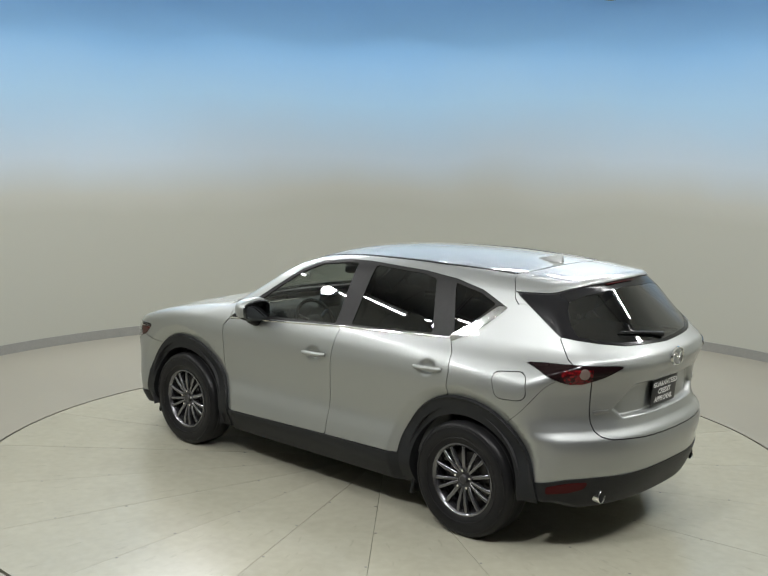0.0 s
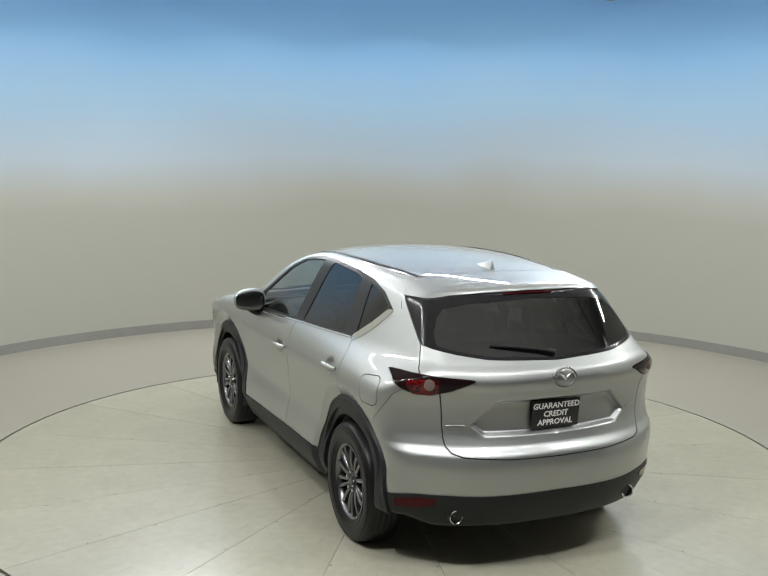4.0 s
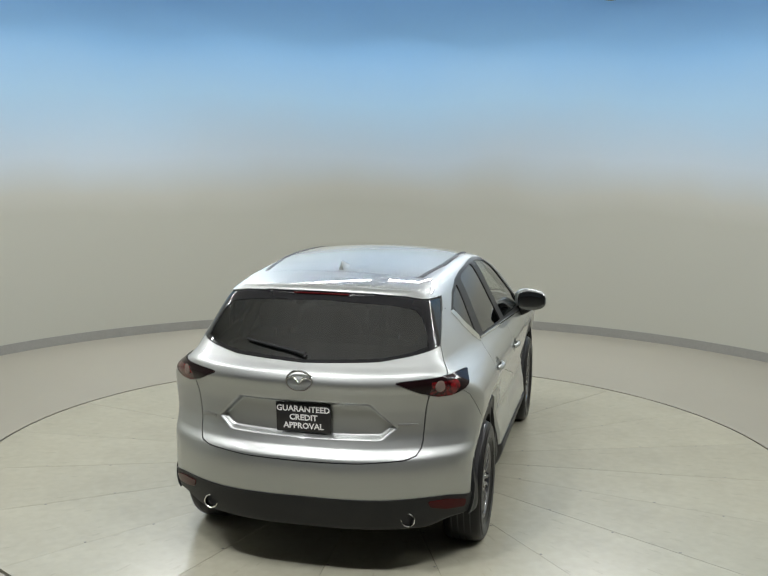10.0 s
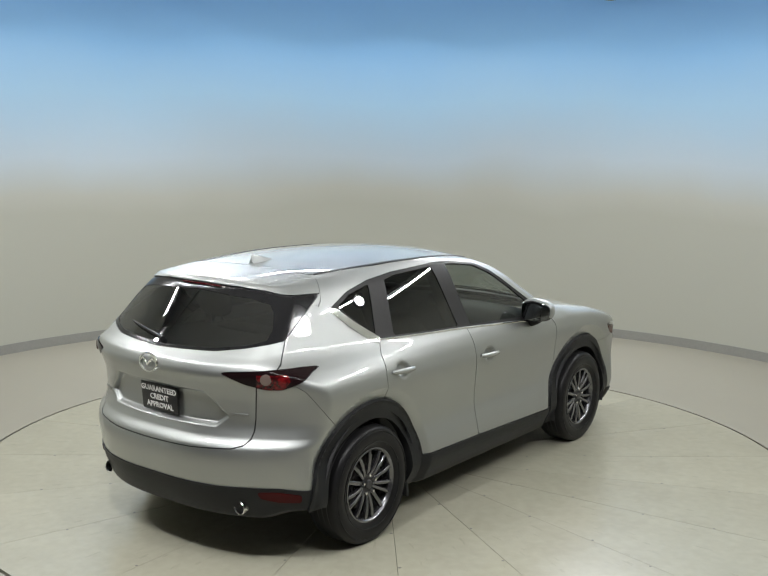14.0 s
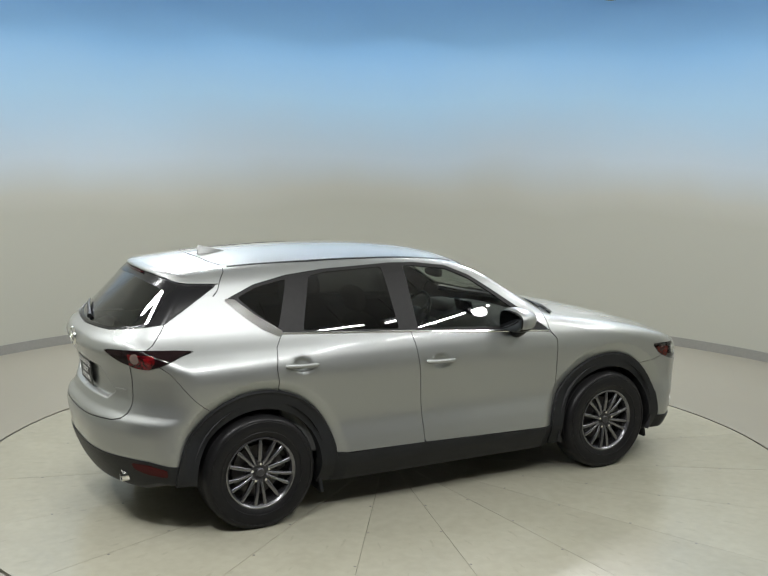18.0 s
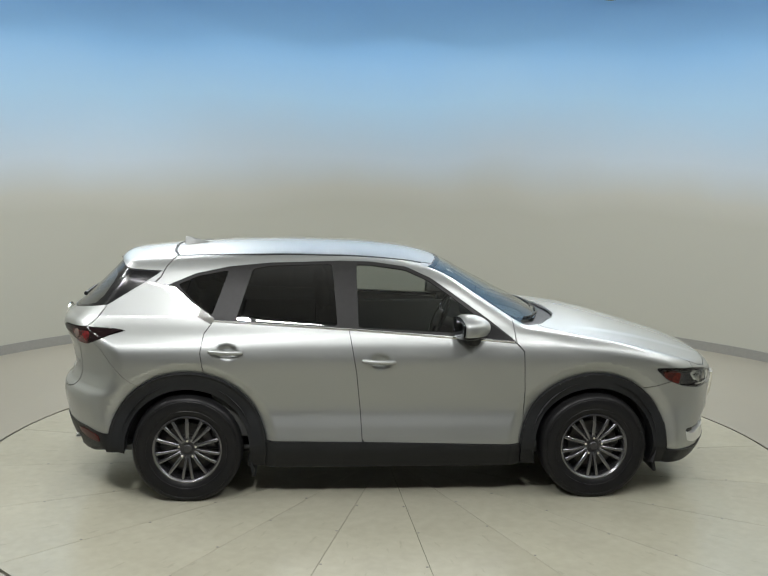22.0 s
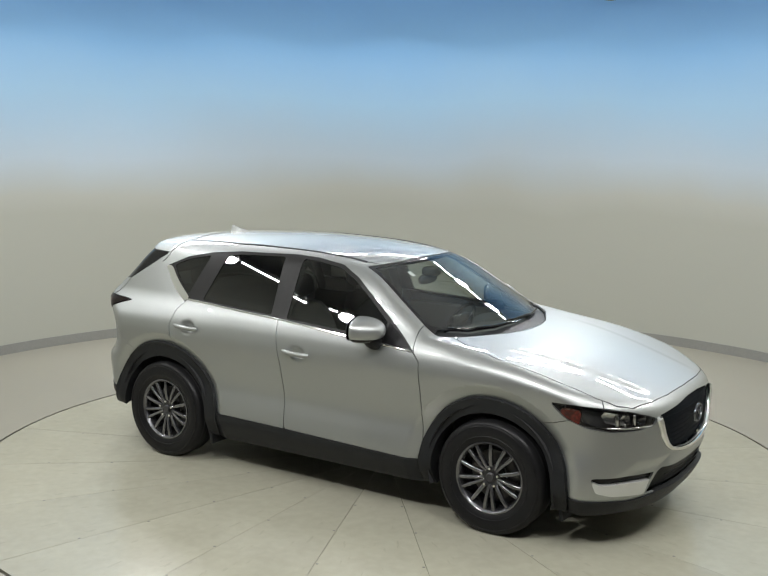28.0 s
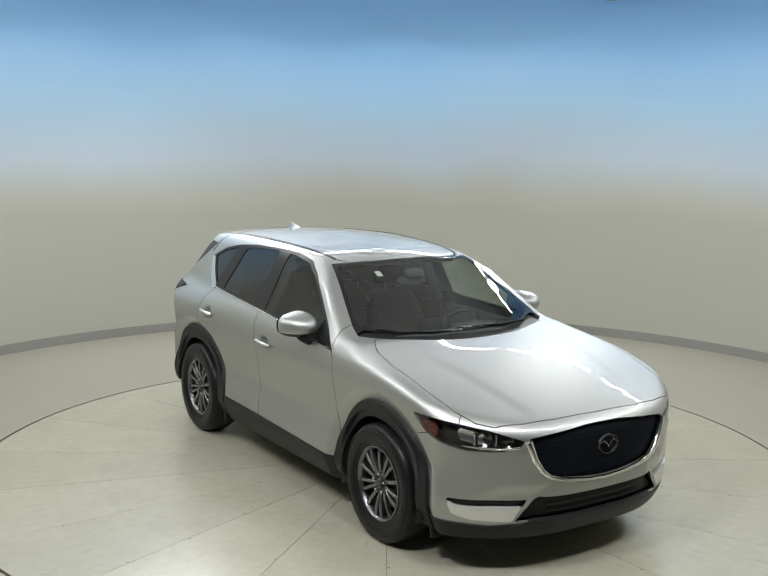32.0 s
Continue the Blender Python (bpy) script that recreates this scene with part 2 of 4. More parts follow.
def tube(points, r, seg=8, closed=False):
    """A round bar along a run of points."""
    pts = [Vector(p) for p in points]
    bm = bmesh.new()
    rings = []
    n = len(pts)
    for i, p in enumerate(pts):
        a = pts[(i - 1) % n] if closed or i > 0 else p
        b = pts[(i + 1) % n] if closed or i < n - 1 else p
        d = (b - a).normalized()
        u = d.orthogonal().normalized() if abs(d.z) > 0.95 else d.cross(Vector((0, 0, 1))).normalized()
        w = d.cross(u)
        rr = r[i] if isinstance(r, (list, tuple)) else r
        rings.append([bm.verts.new(p + rr * (math.cos(2 * math.pi * k / seg) * u + math.sin(2 * math.pi * k / seg) * w)) for k in range(seg)])
    m = n if closed else n - 1
    for i in range(m):
        a, b = rings[i], rings[(i + 1) % n]
        for k in range(seg):
            bm.faces.new((a[k], a[(k + 1) % seg], b[(k + 1) % seg], b[k]))
    if not closed:
        bm.faces.new(rings[0][::-1])
        bm.faces.new(rings[-1])
    bmesh.ops.recalc_face_normals(bm, faces=bm.faces)
    return smooth_bm(bm, 50)


def text_part(name, words, size, mat, parent, m, label="", bold=0.0):
    cu = bpy.data.curves.new(name, "FONT")
    cu.body, cu.size, cu.align_x, cu.align_y, cu.extrude, cu.offset = words, size, "CENTER", "CENTER", 0.0006, bold
    cu.resolution_u = 2
    tmp = bpy.data.objects.new("tmp_text", cu)
    me = bpy.data.meshes.new_from_object(tmp)
    bpy.data.objects.remove(tmp)
    bpy.data.curves.remove(cu)
    me.materials.clear()
    me.materials.append(mat)
    ob = new(name, me)
    ob.parent = parent
    ob.matrix_local = m
    return tagged(ob, label)


# ---- the booth ----
def booth():
    seg = 160
    a0, a1 = radians(-38), radians(218)
    # wall: thick curved sheet
    def ring_wall(name, r0, r1, z0, z1, mat, rows=1):
        verts, faces = [], []
        for i in range(seg + 1):
            a = a0 + (a1 - a0) * i / seg
            c, s = math.cos(a), math.sin(a)
            for r, z in ((r0, z0), (r0, z1), (r1, z1), (r1, z0)):
                verts.append((WALL_X + r * c, WALL_Y + r * s, z))
        for i in range(seg):
            for k in range(4):
                faces.append((4 * i + k, 4 * i + (k + 1) % 4, 4 * i + 4 + (k + 1) % 4, 4 * i + 4 + k))
        faces += [(0, 3, 2, 1), (4 * seg, 4 * seg + 1, 4 * seg + 2, 4 * seg + 3)]
        me = mesh_of(name, verts, faces, mat, False)
        bm = bmesh.new()
        bm.from_mesh(me)
        bmesh.ops.recalc_face_normals(bm, faces=bm.faces)
        smooth_bm(bm, 40)
        bm.to_mesh(me)
        bm.free()
        return new(name, me)
    tagged(ring_wall("wall_round", WALL_R, WALL_R + 0.12, 0.0, 4.5, WALL), "curved warm white booth wall, blue of an overlay put into its upper colour", "wall", kind="structure")
    tagged(ring_wall("baseboard", WALL_R - 0.012, WALL_R - 0.001, 0.0, 0.105, BASEBOARD), "grey vinyl baseboard along the curved wall", "baseboard", kind="structure")
    # floor round the turntable, up to the hall walls
    pit = DISC_R + 0.018
    outer = 11.0
    n = 128
    verts, faces = [], []
    for i in range(n):
        a = 2 * math.pi * i / n
        c, s = math.cos(a), math.sin(a)
        k = outer / max(abs(c), abs(s))
        verts += [(pit * c, pit * s, -0.05), (pit * c, pit * s, 0.0), (5.4 * c, 5.4 * s, 0.0), (k * c, k * s, 0.0)]
    for i in range(n):
        j = (i + 1) % n
        for q in range(3):
            faces.append((4 * i + q, 4 * i + q + 1, 4 * j + q + 1, 4 * j + q))
    tagged(new("floor", mesh_of("floor", verts, faces, FLOOR, False)), "matt beige painted concrete floor round the turntable", "floor", kind="structure")
    pitme = mesh_of("floor_pit", [(pit * math.cos(2 * math.pi * i / n), pit * math.sin(2 * math.pi * i / n), -0.05) for i in range(n)], [tuple(range(n))], JOINT, False)
    tagged(new("floor_pit", pitme), "dark shallow pit under the turntable", "floor", kind="structure")
    # hall around
    for name, cx, cy, sx, sy in (("wall_south", 0, -11.06, 22.2, 0.1), ("wall_north", 0, 11.06, 22.2, 0.1), ("wall_west", -11.06, 0, 0.1, 22), ("wall_east", 11.06, 0, 0.1, 22)):
        ob = part(name, rbox(sx, sy, CEILING, 0, (cx, cy, CEILING / 2)), HALL, None, "plain dark grey painted hall wall")
        tagged(ob, category="wall", kind="structure")
    ob = part("ceiling", rbox(22.2, 22.2, 0.1, 0, (0, 0, CEILING + 0.05)), CEIL, None, "mid grey painted hall ceiling")
    tagged(ob, category="ceiling", kind="structure")


def lamp_fixtures():
    for deg, watts in FLOODS:
        p = on_rig(deg, 0.15)
        lamp = tagged(new("floodlight"), "grey metal floodlight on the round rig, switched on", "floodlight", "booth floodlights")
        lamp.matrix_world = look(p, flood_aim(deg))
        bm = lathe([(0.0, 0.14), (0.09, 0.14), (0.13, 0.12), (0.165, 0.04), (0.175, 0.012), (0.155, 0.012), (0.11, 0.05)], 32, "z")
        part("housing", bm, CASE, lamp)
        top = lamp.matrix_world.inverted() @ Vector((p[0] * 1.03, p[1] * 1.03, CEILING))
        part("bracket", tube([(0, 0, 0.13), tuple(top)], 0.012), CASE, lamp)
    for deg in STRIPS:
        lamp = tagged(new("strip_light"), "white linear strip light on the round rig", "strip light", "booth strip lights")
        lamp.location = on_rig(deg)
        lamp.rotation_euler[2] = radians(-deg)
        part("housing", rbox(1.56, 0.09, 0.05, 0.01, (0, 0, 0.0)), CASE, lamp)
        for s in (-0.5, 0.5):
            part("hanger", tube([(s, 0, 0.02), (s, 0, CEILING - RIG_Z)], 0.006), CASE, lamp)


booth()
lamp_fixtures()


# ---- turntable: twenty bolted wedge plates ----
def build_turntable():
    table = tagged(new("turntable"), "large round turntable of wedge plates bolted along the seams", "turntable")
    base = lathe([(0.0, -0.022), (DISC_R - 0.004, -0.022), (DISC_R - 0.004, -0.046)], 128, "z")
    part("deck", base, JOINT, table, "dark deck under the plates")
    n, gap = 20, 0.0014
    step = 2 * math.pi / n
    def wedge():
        bm = bmesh.new()
        top = []
        r0, r1, m = 0.25, DISC_R - 0.004, 10
        half = step / 2
        for r, k in ((r0, 2), (r1, m)):
            row = []
            for i in range(k + 1):
                a = -half + step * i / k
                lim = half - gap / r
                a = max(-lim, min(lim, a))
                row.append((r * math.cos(a), r * math.sin(a)))
            top.append(row)
        loop = top[0][::-1] + top[1]
        up = [bm.verts.new((x, y, 0.0)) for x, y in loop]
        dn = [bm.verts.new((x, y, -0.02)) for x, y in loop]
        bm.faces.new(up)
        for i in range(len(loop)):
            j = (i + 1) % len(loop)
            bm.faces.new((up[i], dn[i], dn[j], up[j]))
        bmesh.ops.recalc_face_normals(bm, faces=bm.faces)
        bmesh.ops.triangulate(bm, faces=[f for f in bm.faces if len(f.verts) > 4])
        return bm
    first = part("plate", wedge(), PLATE, table)
    for i in range(n):
        ob = first if i == 0 else part_me("plate", first.data, table)
        ob.rotation_euler[2] = radians(3.2) + step * (i + 0.5)
        ob.location.z = -0.0006 * ((i * 7) % 5) / 4
    part("hub_plate", lathe([(0.0, 0.0), (0.247, 0.0), (0.247, -0.02)], 48, "z"), PLATE, table)
    bolt = lathe([(0.0, 0.0022), (0.006, 0.0022), (0.0085, 0.0008), (0.0085, -0.005)], 8, "z")
    b0 = part("bolt", bolt, BOLT, table)
    k = 0
    for i in range(n):
        for r in (1.07, 1.52, 2.02, 2.47):
            ob = b0 if k == 0 else part_me("bolt", b0.data, table)
            k += 1
            a = radians(3.2) + step * i + (0.014 / r if (i + k) % 2 else -0.014 / r)
            ob.location = (r * math.cos(a), r * math.sin(a), 0)
    return table


TABLE = build_turntable()


# ---- the car: its skin is one smooth form, cut into panels along drawn outlines ----
def curve(xs, ys):
    """A smooth curve through points that never overshoots."""
    xs, ys = np.array(xs, float), np.array(ys, float)
    h, d = np.diff(xs), np.diff(ys) / np.diff(xs)
    m = np.zeros(len(xs))
    for i in range(1, len(xs) - 1):
        if d[i - 1] * d[i] > 0:
            w1, w2 = 2 * h[i] + h[i - 1], h[i] + 2 * h[i - 1]
            m[i] = (w1 + w2) / (w1 / d[i - 1] + w2 / d[i])
    m[0], m[-1] = d[0], d[-1]

    def f(x):
        x = np.clip(x, xs[0], xs[-1])
        i = np.clip(np.searchsorted(xs, x) - 1, 0, len(h) - 1)
        t = (x - xs[i]) / h[i]
        return (ys[i] * (2 * t ** 3 - 3 * t ** 2 + 1) + h[i] * m[i] * (t ** 3 - 2 * t ** 2 + t)
                + ys[i + 1] * (3 * t ** 2 - 2 * t ** 3) + h[i] * m[i + 1] * (t ** 3 - t ** 2))
    return f


def ease(a, b, x):
    t = np.clip((x - a) / (b - a), 0, 1)
    return t * t * (3 - 2 * t)


# half width by height, and how it narrows along the car (x forwards, wheels at +-1.35)
SIDE = curve([0.15, 0.25, 0.38, 0.48, 0.62, 0.80, 0.95, 1.03, 1.10, 1.17, 1.30, 1.45, 1.56, 1.70],
             [0.80, 0.86, 0.913, 0.903, 0.880, 0.898, 0.915, 0.905, 0.880, 0.838, 0.770, 0.692, 0.625, 0.52])
PLAN = curve([-2.4, -2.1, -1.8, -1.35, -0.7, 0.4, 0.9, 1.35, 1.8, 2.1, 2.4], [-0.09, -0.035, 0.0, 0.012, 0.0, 0.0, 0.0, 0.010, -0.005, -0.045, -0.12])
UPPER = curve([-2.3, -1.8, -1.5, -1.2, -0.6, 0.0, 0.6, 1.0, 1.3], [-0.13, -0.085, -0.055, -0.035, -0.005, 0.0, -0.005, -0.03, -0.03])
TOP = curve([-2.4, -1.95, -1.6, -1.2, -0.7, -0.3, 0.0, 0.16, 0.32, 0.6, 0.85, 1.05, 1.25, 1.6, 2.4],
            [1.43, 1.550, 1.592, 1.622, 1.637, 1.629, 1.608, 1.587, 1.549, 1.410, 1.281, 1.178, 1.075, 0.895, 0.48])
CROWN = curve([-2.2, -1.2, -0.3, 0.1, 0.4, 0.9, 2.4], [0.13, 0.13, 0.135, 0.14, 0.17, 0.20, 0.20])
HOOD = curve([0.3, 0.6, 0.9, 1.05, 1.18, 1.3, 1.45, 1.6, 1.75, 1.9, 2.0, 2.1, 2.25, 2.4],
             [1.236, 1.206, 1.172, 1.153, 1.1345, 1.116, 1.0916, 1.0628, 1.0296, 0.9919, 0.9644, 0.9349, 0.884, 0.79])
NOSE = curve([0.15, 0.25, 0.35, 0.45, 0.55, 0.65, 0.75, 0.85, 0.93, 1.1], [2.14, 2.25, 2.30, 2.318, 2.322, 2.328, 2.335, 2.322, 2.27, 2.1])
TAIL = curve([0.2, 0.33, 0.45, 0.55, 0.65, 0.70, 0.76, 0.84, 0.95, 1.05, 1.11, 1.155, 1.20, 1.26, 1.40, 1.47, 1.51, 1.53, 1.55, 1.66],
             [2.10, 2.19, 2.238, 2.260, 2.275, 2.268, 2.222, 2.200, 2.21, 2.242, 2.265, 2.25, 2.20, 2.13, 1.985, 1.915, 1.877, 1.868, 1.878, 1.86])


def smax(a, b, k):
    h = np.clip(0.5 + 0.5 * (a - b) / k, 0, 1)
    return b + (a - b) * h + k * h * (1 - h)


def floor_line(x, a):
    """Height of the underside: it rises behind the rear wheels, most at the corners."""
    return 0.205 + (0.075 + 0.05 * ease(0.62, 0.80, a)) * ease(1.60, 1.86, -x)


def over(x, y):
    """Height of the roof and screen, or of the hood where that is higher."""
    a = np.abs(y)
    bulge = 0.0045 * (1 - ease(-0.05, 0.05, a - 0.60 + 0.19 * (x - 1.15))) * ease(1.15, 1.45, x) * (1 - ease(2.05, 2.3, x))
    return smax(TOP(x) - CROWN(x) * y * y, HOOD(x) - (0.042 + 0.045 * ease(1.5, 2.3, x)) * y * y + bulge, 0.022)


def skin(x, y, z):
    """Below zero inside the car's form."""
    a = np.abs(y)
    arch = np.hypot(np.abs(x) - 1.35, z - 0.352)
    side = a - (SIDE(z) + PLAN(x) + UPPER(x) * ease(1.0, 1.22, z) - 0.040 * np.clip((0.582 - arch) / 0.080, 0, 1))
    top = z - over(x, y)
    front = x - (NOSE(z) - 0.27 * (a / 0.8) ** 3.0)
    back = -x - (TAIL(z) - 0.27 * (a / 0.8) ** 2.8)
    f = smax(side, top, 0.075 - 0.035 * ease(0.25, 0.45, x) * (1 - ease(0.95, 1.15, x)))
    f = smax(f, front, 0.07)
    f = smax(f, back, 0.075)
    return smax(f, floor_line(x, a) - z, 0.03)


def poly_sd(p, q, pts):
    """Signed distance to an outline in two coordinates, positive inside."""
    pts = np.array(pts, float)
    nxt = np.roll(pts, -1, 0)
    best = np.full(len(p), 1e9)
    inside = np.zeros(len(p), bool)
    for (ax, ay), (bx, by) in zip(pts, nxt):
        ex, ey = bx - ax, by - ay
        t = np.clip(((p - ax) * ex + (q - ay) * ey) / (ex * ex + ey * ey + 1e-12), 0, 1)
        best = np.minimum(best, np.hypot(p - ax - t * ex, q - ay - t * ey))
        if ay != by:
            hit = (ay > q) != (by > q)
            inside ^= hit & (p < (bx - ax) * (q - ay) / (by - ay) + ax)
    return np.where(inside, best, -best)


def rounded(pts, r=0.02, n=4):
    """Rounds an outline's corners."""
    out = []
    m = len(pts)
    for i in range(m):
        a, b, c = Vector(pts[i - 1]), Vector(pts[i]), Vector(pts[(i + 1) % m])
        u, w = (a - b), (c - b)
        ru, rw = min(r, u.length * 0.45), min(r, w.length * 0.45)
        p, q = b + u.normalized() * ru, b + w.normalized() * rw
        for k in range(n + 1):
            t = k / n
            out.append(tuple((1 - t) ** 2 * p + 2 * t * (1 - t) * b + t * t * q))
    return out


def cut(s, g):
    """Splits a triangle skin (V, F) along g = 0: the part where g > 0, and the rest."""
    V, F = s
    val = g(V)
    val = np.where(np.abs(val) < 1e-7, 1e-7, val)
    pos = val[F] > 0
    cnt = pos.sum(1)
    fin, fout = [F[cnt == 3]], [F[cnt == 0]]
    mixed = F[(cnt == 1) | (cnt == 2)]
    if len(mixed):
        pm = val[mixed] > 0
        lone_pos = pm.sum(1) == 1
        lone = np.where(lone_pos, pm.argmax(1), (~pm).argmax(1))
        r = np.arange(len(mixed))
        a, b, c = mixed[r, lone], mixed[r, (lone + 1) % 3], mixed[r, (lone + 2) % 3]
        edges = np.sort(np.vstack([np.c_[a, b], np.c_[a, c]]), 1)
        uniq, inv = np.unique(edges, axis=0, return_inverse=True)
        inv = inv.ravel()
        t = val[uniq[:, 0]] / (val[uniq[:, 0]] - val[uniq[:, 1]])
        t = np.clip(t, 0.001, 0.999)
        newv = V[uniq[:, 0]] + (V[uniq[:, 1]] - V[uniq[:, 0]]) * t[:, None]
        i0 = len(V)
        V = np.vstack([V, newv])
        ab, ac = i0 + inv[:len(mixed)], i0 + inv[len(mixed):]
        tip = np.c_[a, ab, ac]
        rest = np.vstack([np.c_[ab, b, c], np.c_[ab, c, ac]])
        rest_pos = np.r_[~lone_pos, ~lone_pos]
        fin += [tip[lone_pos], rest[rest_pos]]
        fout += [tip[~lone_pos], rest[~rest_pos]]
    return (V, np.vstack(fin)), (V, np.vstack(fout))


def compact(s):
    V, F = s
    used, inv = np.unique(F, return_inverse=True)
    return V[used], inv.reshape(F.shape)


def pieces(s):
    """The separate runs of a skin."""
    V, F = compact(s)
    _, F2 = np.unique(np.round(V, 5), axis=0, return_inverse=True)
    F2 = F2.ravel()[F]
    mark = np.arange(F2.max() + 1)
    while True:
        low = mark[F2].min(1)
        nxt = mark.copy()
        for k in range(3):
            np.minimum.at(nxt, F2[:, k], low)
        if (nxt == mark).all():
            break
        mark = nxt
    owner = mark[F2[:, 0]]
    return [(V, F[owner == k]) for k in np.unique(owner) if (owner == k).sum() > 6]


def normals(V):
    e = 1e-3
    g = np.stack([skin(V[:, 0] + e, V[:, 1], V[:, 2]) - skin(V[:, 0] - e, V[:, 1], V[:, 2]),
                  skin(V[:, 0], V[:, 1] + e, V[:, 2]) - skin(V[:, 0], V[:, 1] - e, V[:, 2]),
                  skin(V[:, 0], V[:, 1], V[:, 2] + e) - skin(V[:, 0], V[:, 1], V[:, 2] - e)], 1)
    return g / np.maximum(np.linalg.norm(g, axis=1), 1e-9)[:, None]


def both(s):
    """A half joined with its mirror image."""
    V, F = compact(s)
    V2 = V * np.array([1, -1, 1])
    mid = np.abs(V[:, 1]) < 1e-5
    idx = np.where(mid, np.arange(len(V)), len(V) + np.arange(len(V)))
    return np.vstack([V, V2]), np.vstack([F, idx[F][:, ::-1]])


def mirrored(s):
    return s[0] * np.array([1, -1, 1]), s[1][:, ::-1]


def panel(name, s, mat, parent, label="", push=0.0, thick=0.014, true_form=True, glass=""):
    """A sheet of the skin with turned-in edges. push moves it out along the skin; true_form takes its shading from the smooth form."""
    V, F = compact(s)
    N = normals(V)
    V = V + N * push
    if glass:
        # a pane is bent evenly: its slope changes at one rate over the whole sheet
        one, x, y, z = np.ones(len(V)), V[:, 0], V[:, 1], V[:, 2]
        along = {"side": (one, z), "front": (one, x, y * y), "back": (one, z, y * y)}[glass]
        across = {"side": (one, x, z), "front": (one, y, x * y), "back": (one, y, z * y)}[glass]
        fits = [across, along, along] if glass == "side" else [along, across, along]
        N = np.stack([np.stack(f, 1) @ np.linalg.lstsq(np.stack(f, 1), N[:, k], rcond=None)[0] for k, f in enumerate(fits)], 1)
        N /= np.linalg.norm(N, axis=1)[:, None]
    if V[:, 0].size == 0:
        return None
    he = np.vstack([F[:, [0, 1]], F[:, [1, 2]], F[:, [2, 0]]])
    key = {}
    for i, (a, b) in enumerate(map(tuple, he.tolist())):
        key[(a, b)] = i
    border = [(a, b) for (a, b) in key if (b, a) not in key]
    verts, faces = V.tolist(), F.tolist()
    dup = {}
    for a, b in border:
        for v in (a, b):
            if v not in dup:
                p = V[v]
                dup[v] = len(verts)
                verts.append(p.tolist())
                verts.append((p - N[v] * thick).tolist())
        faces.append((dup[b], dup[a], dup[a] + 1, dup[b] + 1))
    me = mesh_of(name, verts, faces, mat)
    if true_form and name != "headliner":
        full = np.zeros((len(verts), 3))
        full[:len(N)] = N
        me.normals_split_custom_set_from_vertices(full.tolist())
    return part_me(name, me, parent, label)


def form():
    """The left half of the skin, as (V, F): rays cast outwards from the car's spine."""
    m = 190
    phi = np.radians(np.linspace(-90, 90, m))
    stations = []
    for psi in np.radians(np.concatenate([np.linspace(0.6, 60, 76), np.linspace(61, 89, 26)])):
        stations.append((1.5, math.cos(psi), math.sin(psi)))
    for x in np.linspace(1.5, -1.45, 165):
        stations.append((x, 0.0, 1.0))
    for psi in np.radians(np.concatenate([np.linspace(91, 120, 26), np.linspace(121, 179.4, 80)])):
        stations.append((-1.45, math.cos(psi), math.sin(psi)))
    st = np.array(stations)
    ox = np.repeat(st[:, 0], m)
    dx = np.repeat(st[:, 1], m)
    rad = np.repeat(st[:, 2], m)
    ph = np.tile(phi, len(st))
    dy, dz = rad * np.cos(ph), rad * np.sin(ph)
    zc = 0.78
    lo, hi = np.zeros(len(ox)), np.full(len(ox), 2.0)
    for _ in range(34):
        mid = (lo + hi) / 2
        out = skin(ox + dx * mid, dy * mid, zc + dz * mid) > 0
        hi, lo = np.where(out, mid, hi), np.where(out, lo, mid)
    V = np.stack([ox + dx * lo, dy * lo, zc + dz * lo], 1)
    V[np.tile(np.r_[True, np.zeros(m - 2, bool), True], len(st)), 1] = 0.0
    k = len(st)
    i, j = np.meshgrid(np.arange(k - 1), np.arange(m - 1), indexing="ij")
    a = (i * m + j).ravel()
    F = np.vstack([np.c_[a, a + 1, a + m + 1], np.c_[a, a + m + 1, a + m]])
    # close the two poles
    caps = []
    for row, flip in ((0, False), (k - 1, True)):
        c = len(V)
        pole = V[row * m:(row + 1) * m].mean(0)
        pole[1] = 0.0
        V = np.vstack([V, pole])
        for q in range(m - 1):
            t = (c, row * m + q + 1, row * m + q)
            caps.append(t[::-1] if flip else t)
    F = np.vstack([F, np.array(caps)])
    return V, F[:, ::-1]


def front_turn(V):
    """Way round the front corner, metres, from the middle outwards."""
    return np.arctan2(V[:, 1], V[:, 0] - 1.4) * 0.88


def back_turn(V):
    return np.arctan2(V[:, 1], -(V[:, 0] + 1.4)) * 0.85


def in_side(pts, ymin=0.4):
    return lambda V: np.where(V[:, 1] > ymin, poly_sd(V[:, 0], V[:, 2], pts), -1.0)


def in_top(pts, zmin):
    return lambda V: np.where(V[:, 2] > zmin, poly_sd(V[:, 0], V[:, 1], pts), -1.0)


def in_front(pts):
    return lambda V: np.where(V[:, 0] > 1.45, poly_sd(front_turn(V), V[:, 2], pts), -1.0)


def in_back(pts):
    return lambda V: np.where(V[:, 0] < -1.42, poly_sd(back_turn(V), V[:, 2], pts), -1.0)


def less(g, d):
    return lambda V: g(V) - d


HUB_Z, HUB_X, ARCH_IN, ARCH_OUT = 0.352, 1.35, 0.405, 0.505
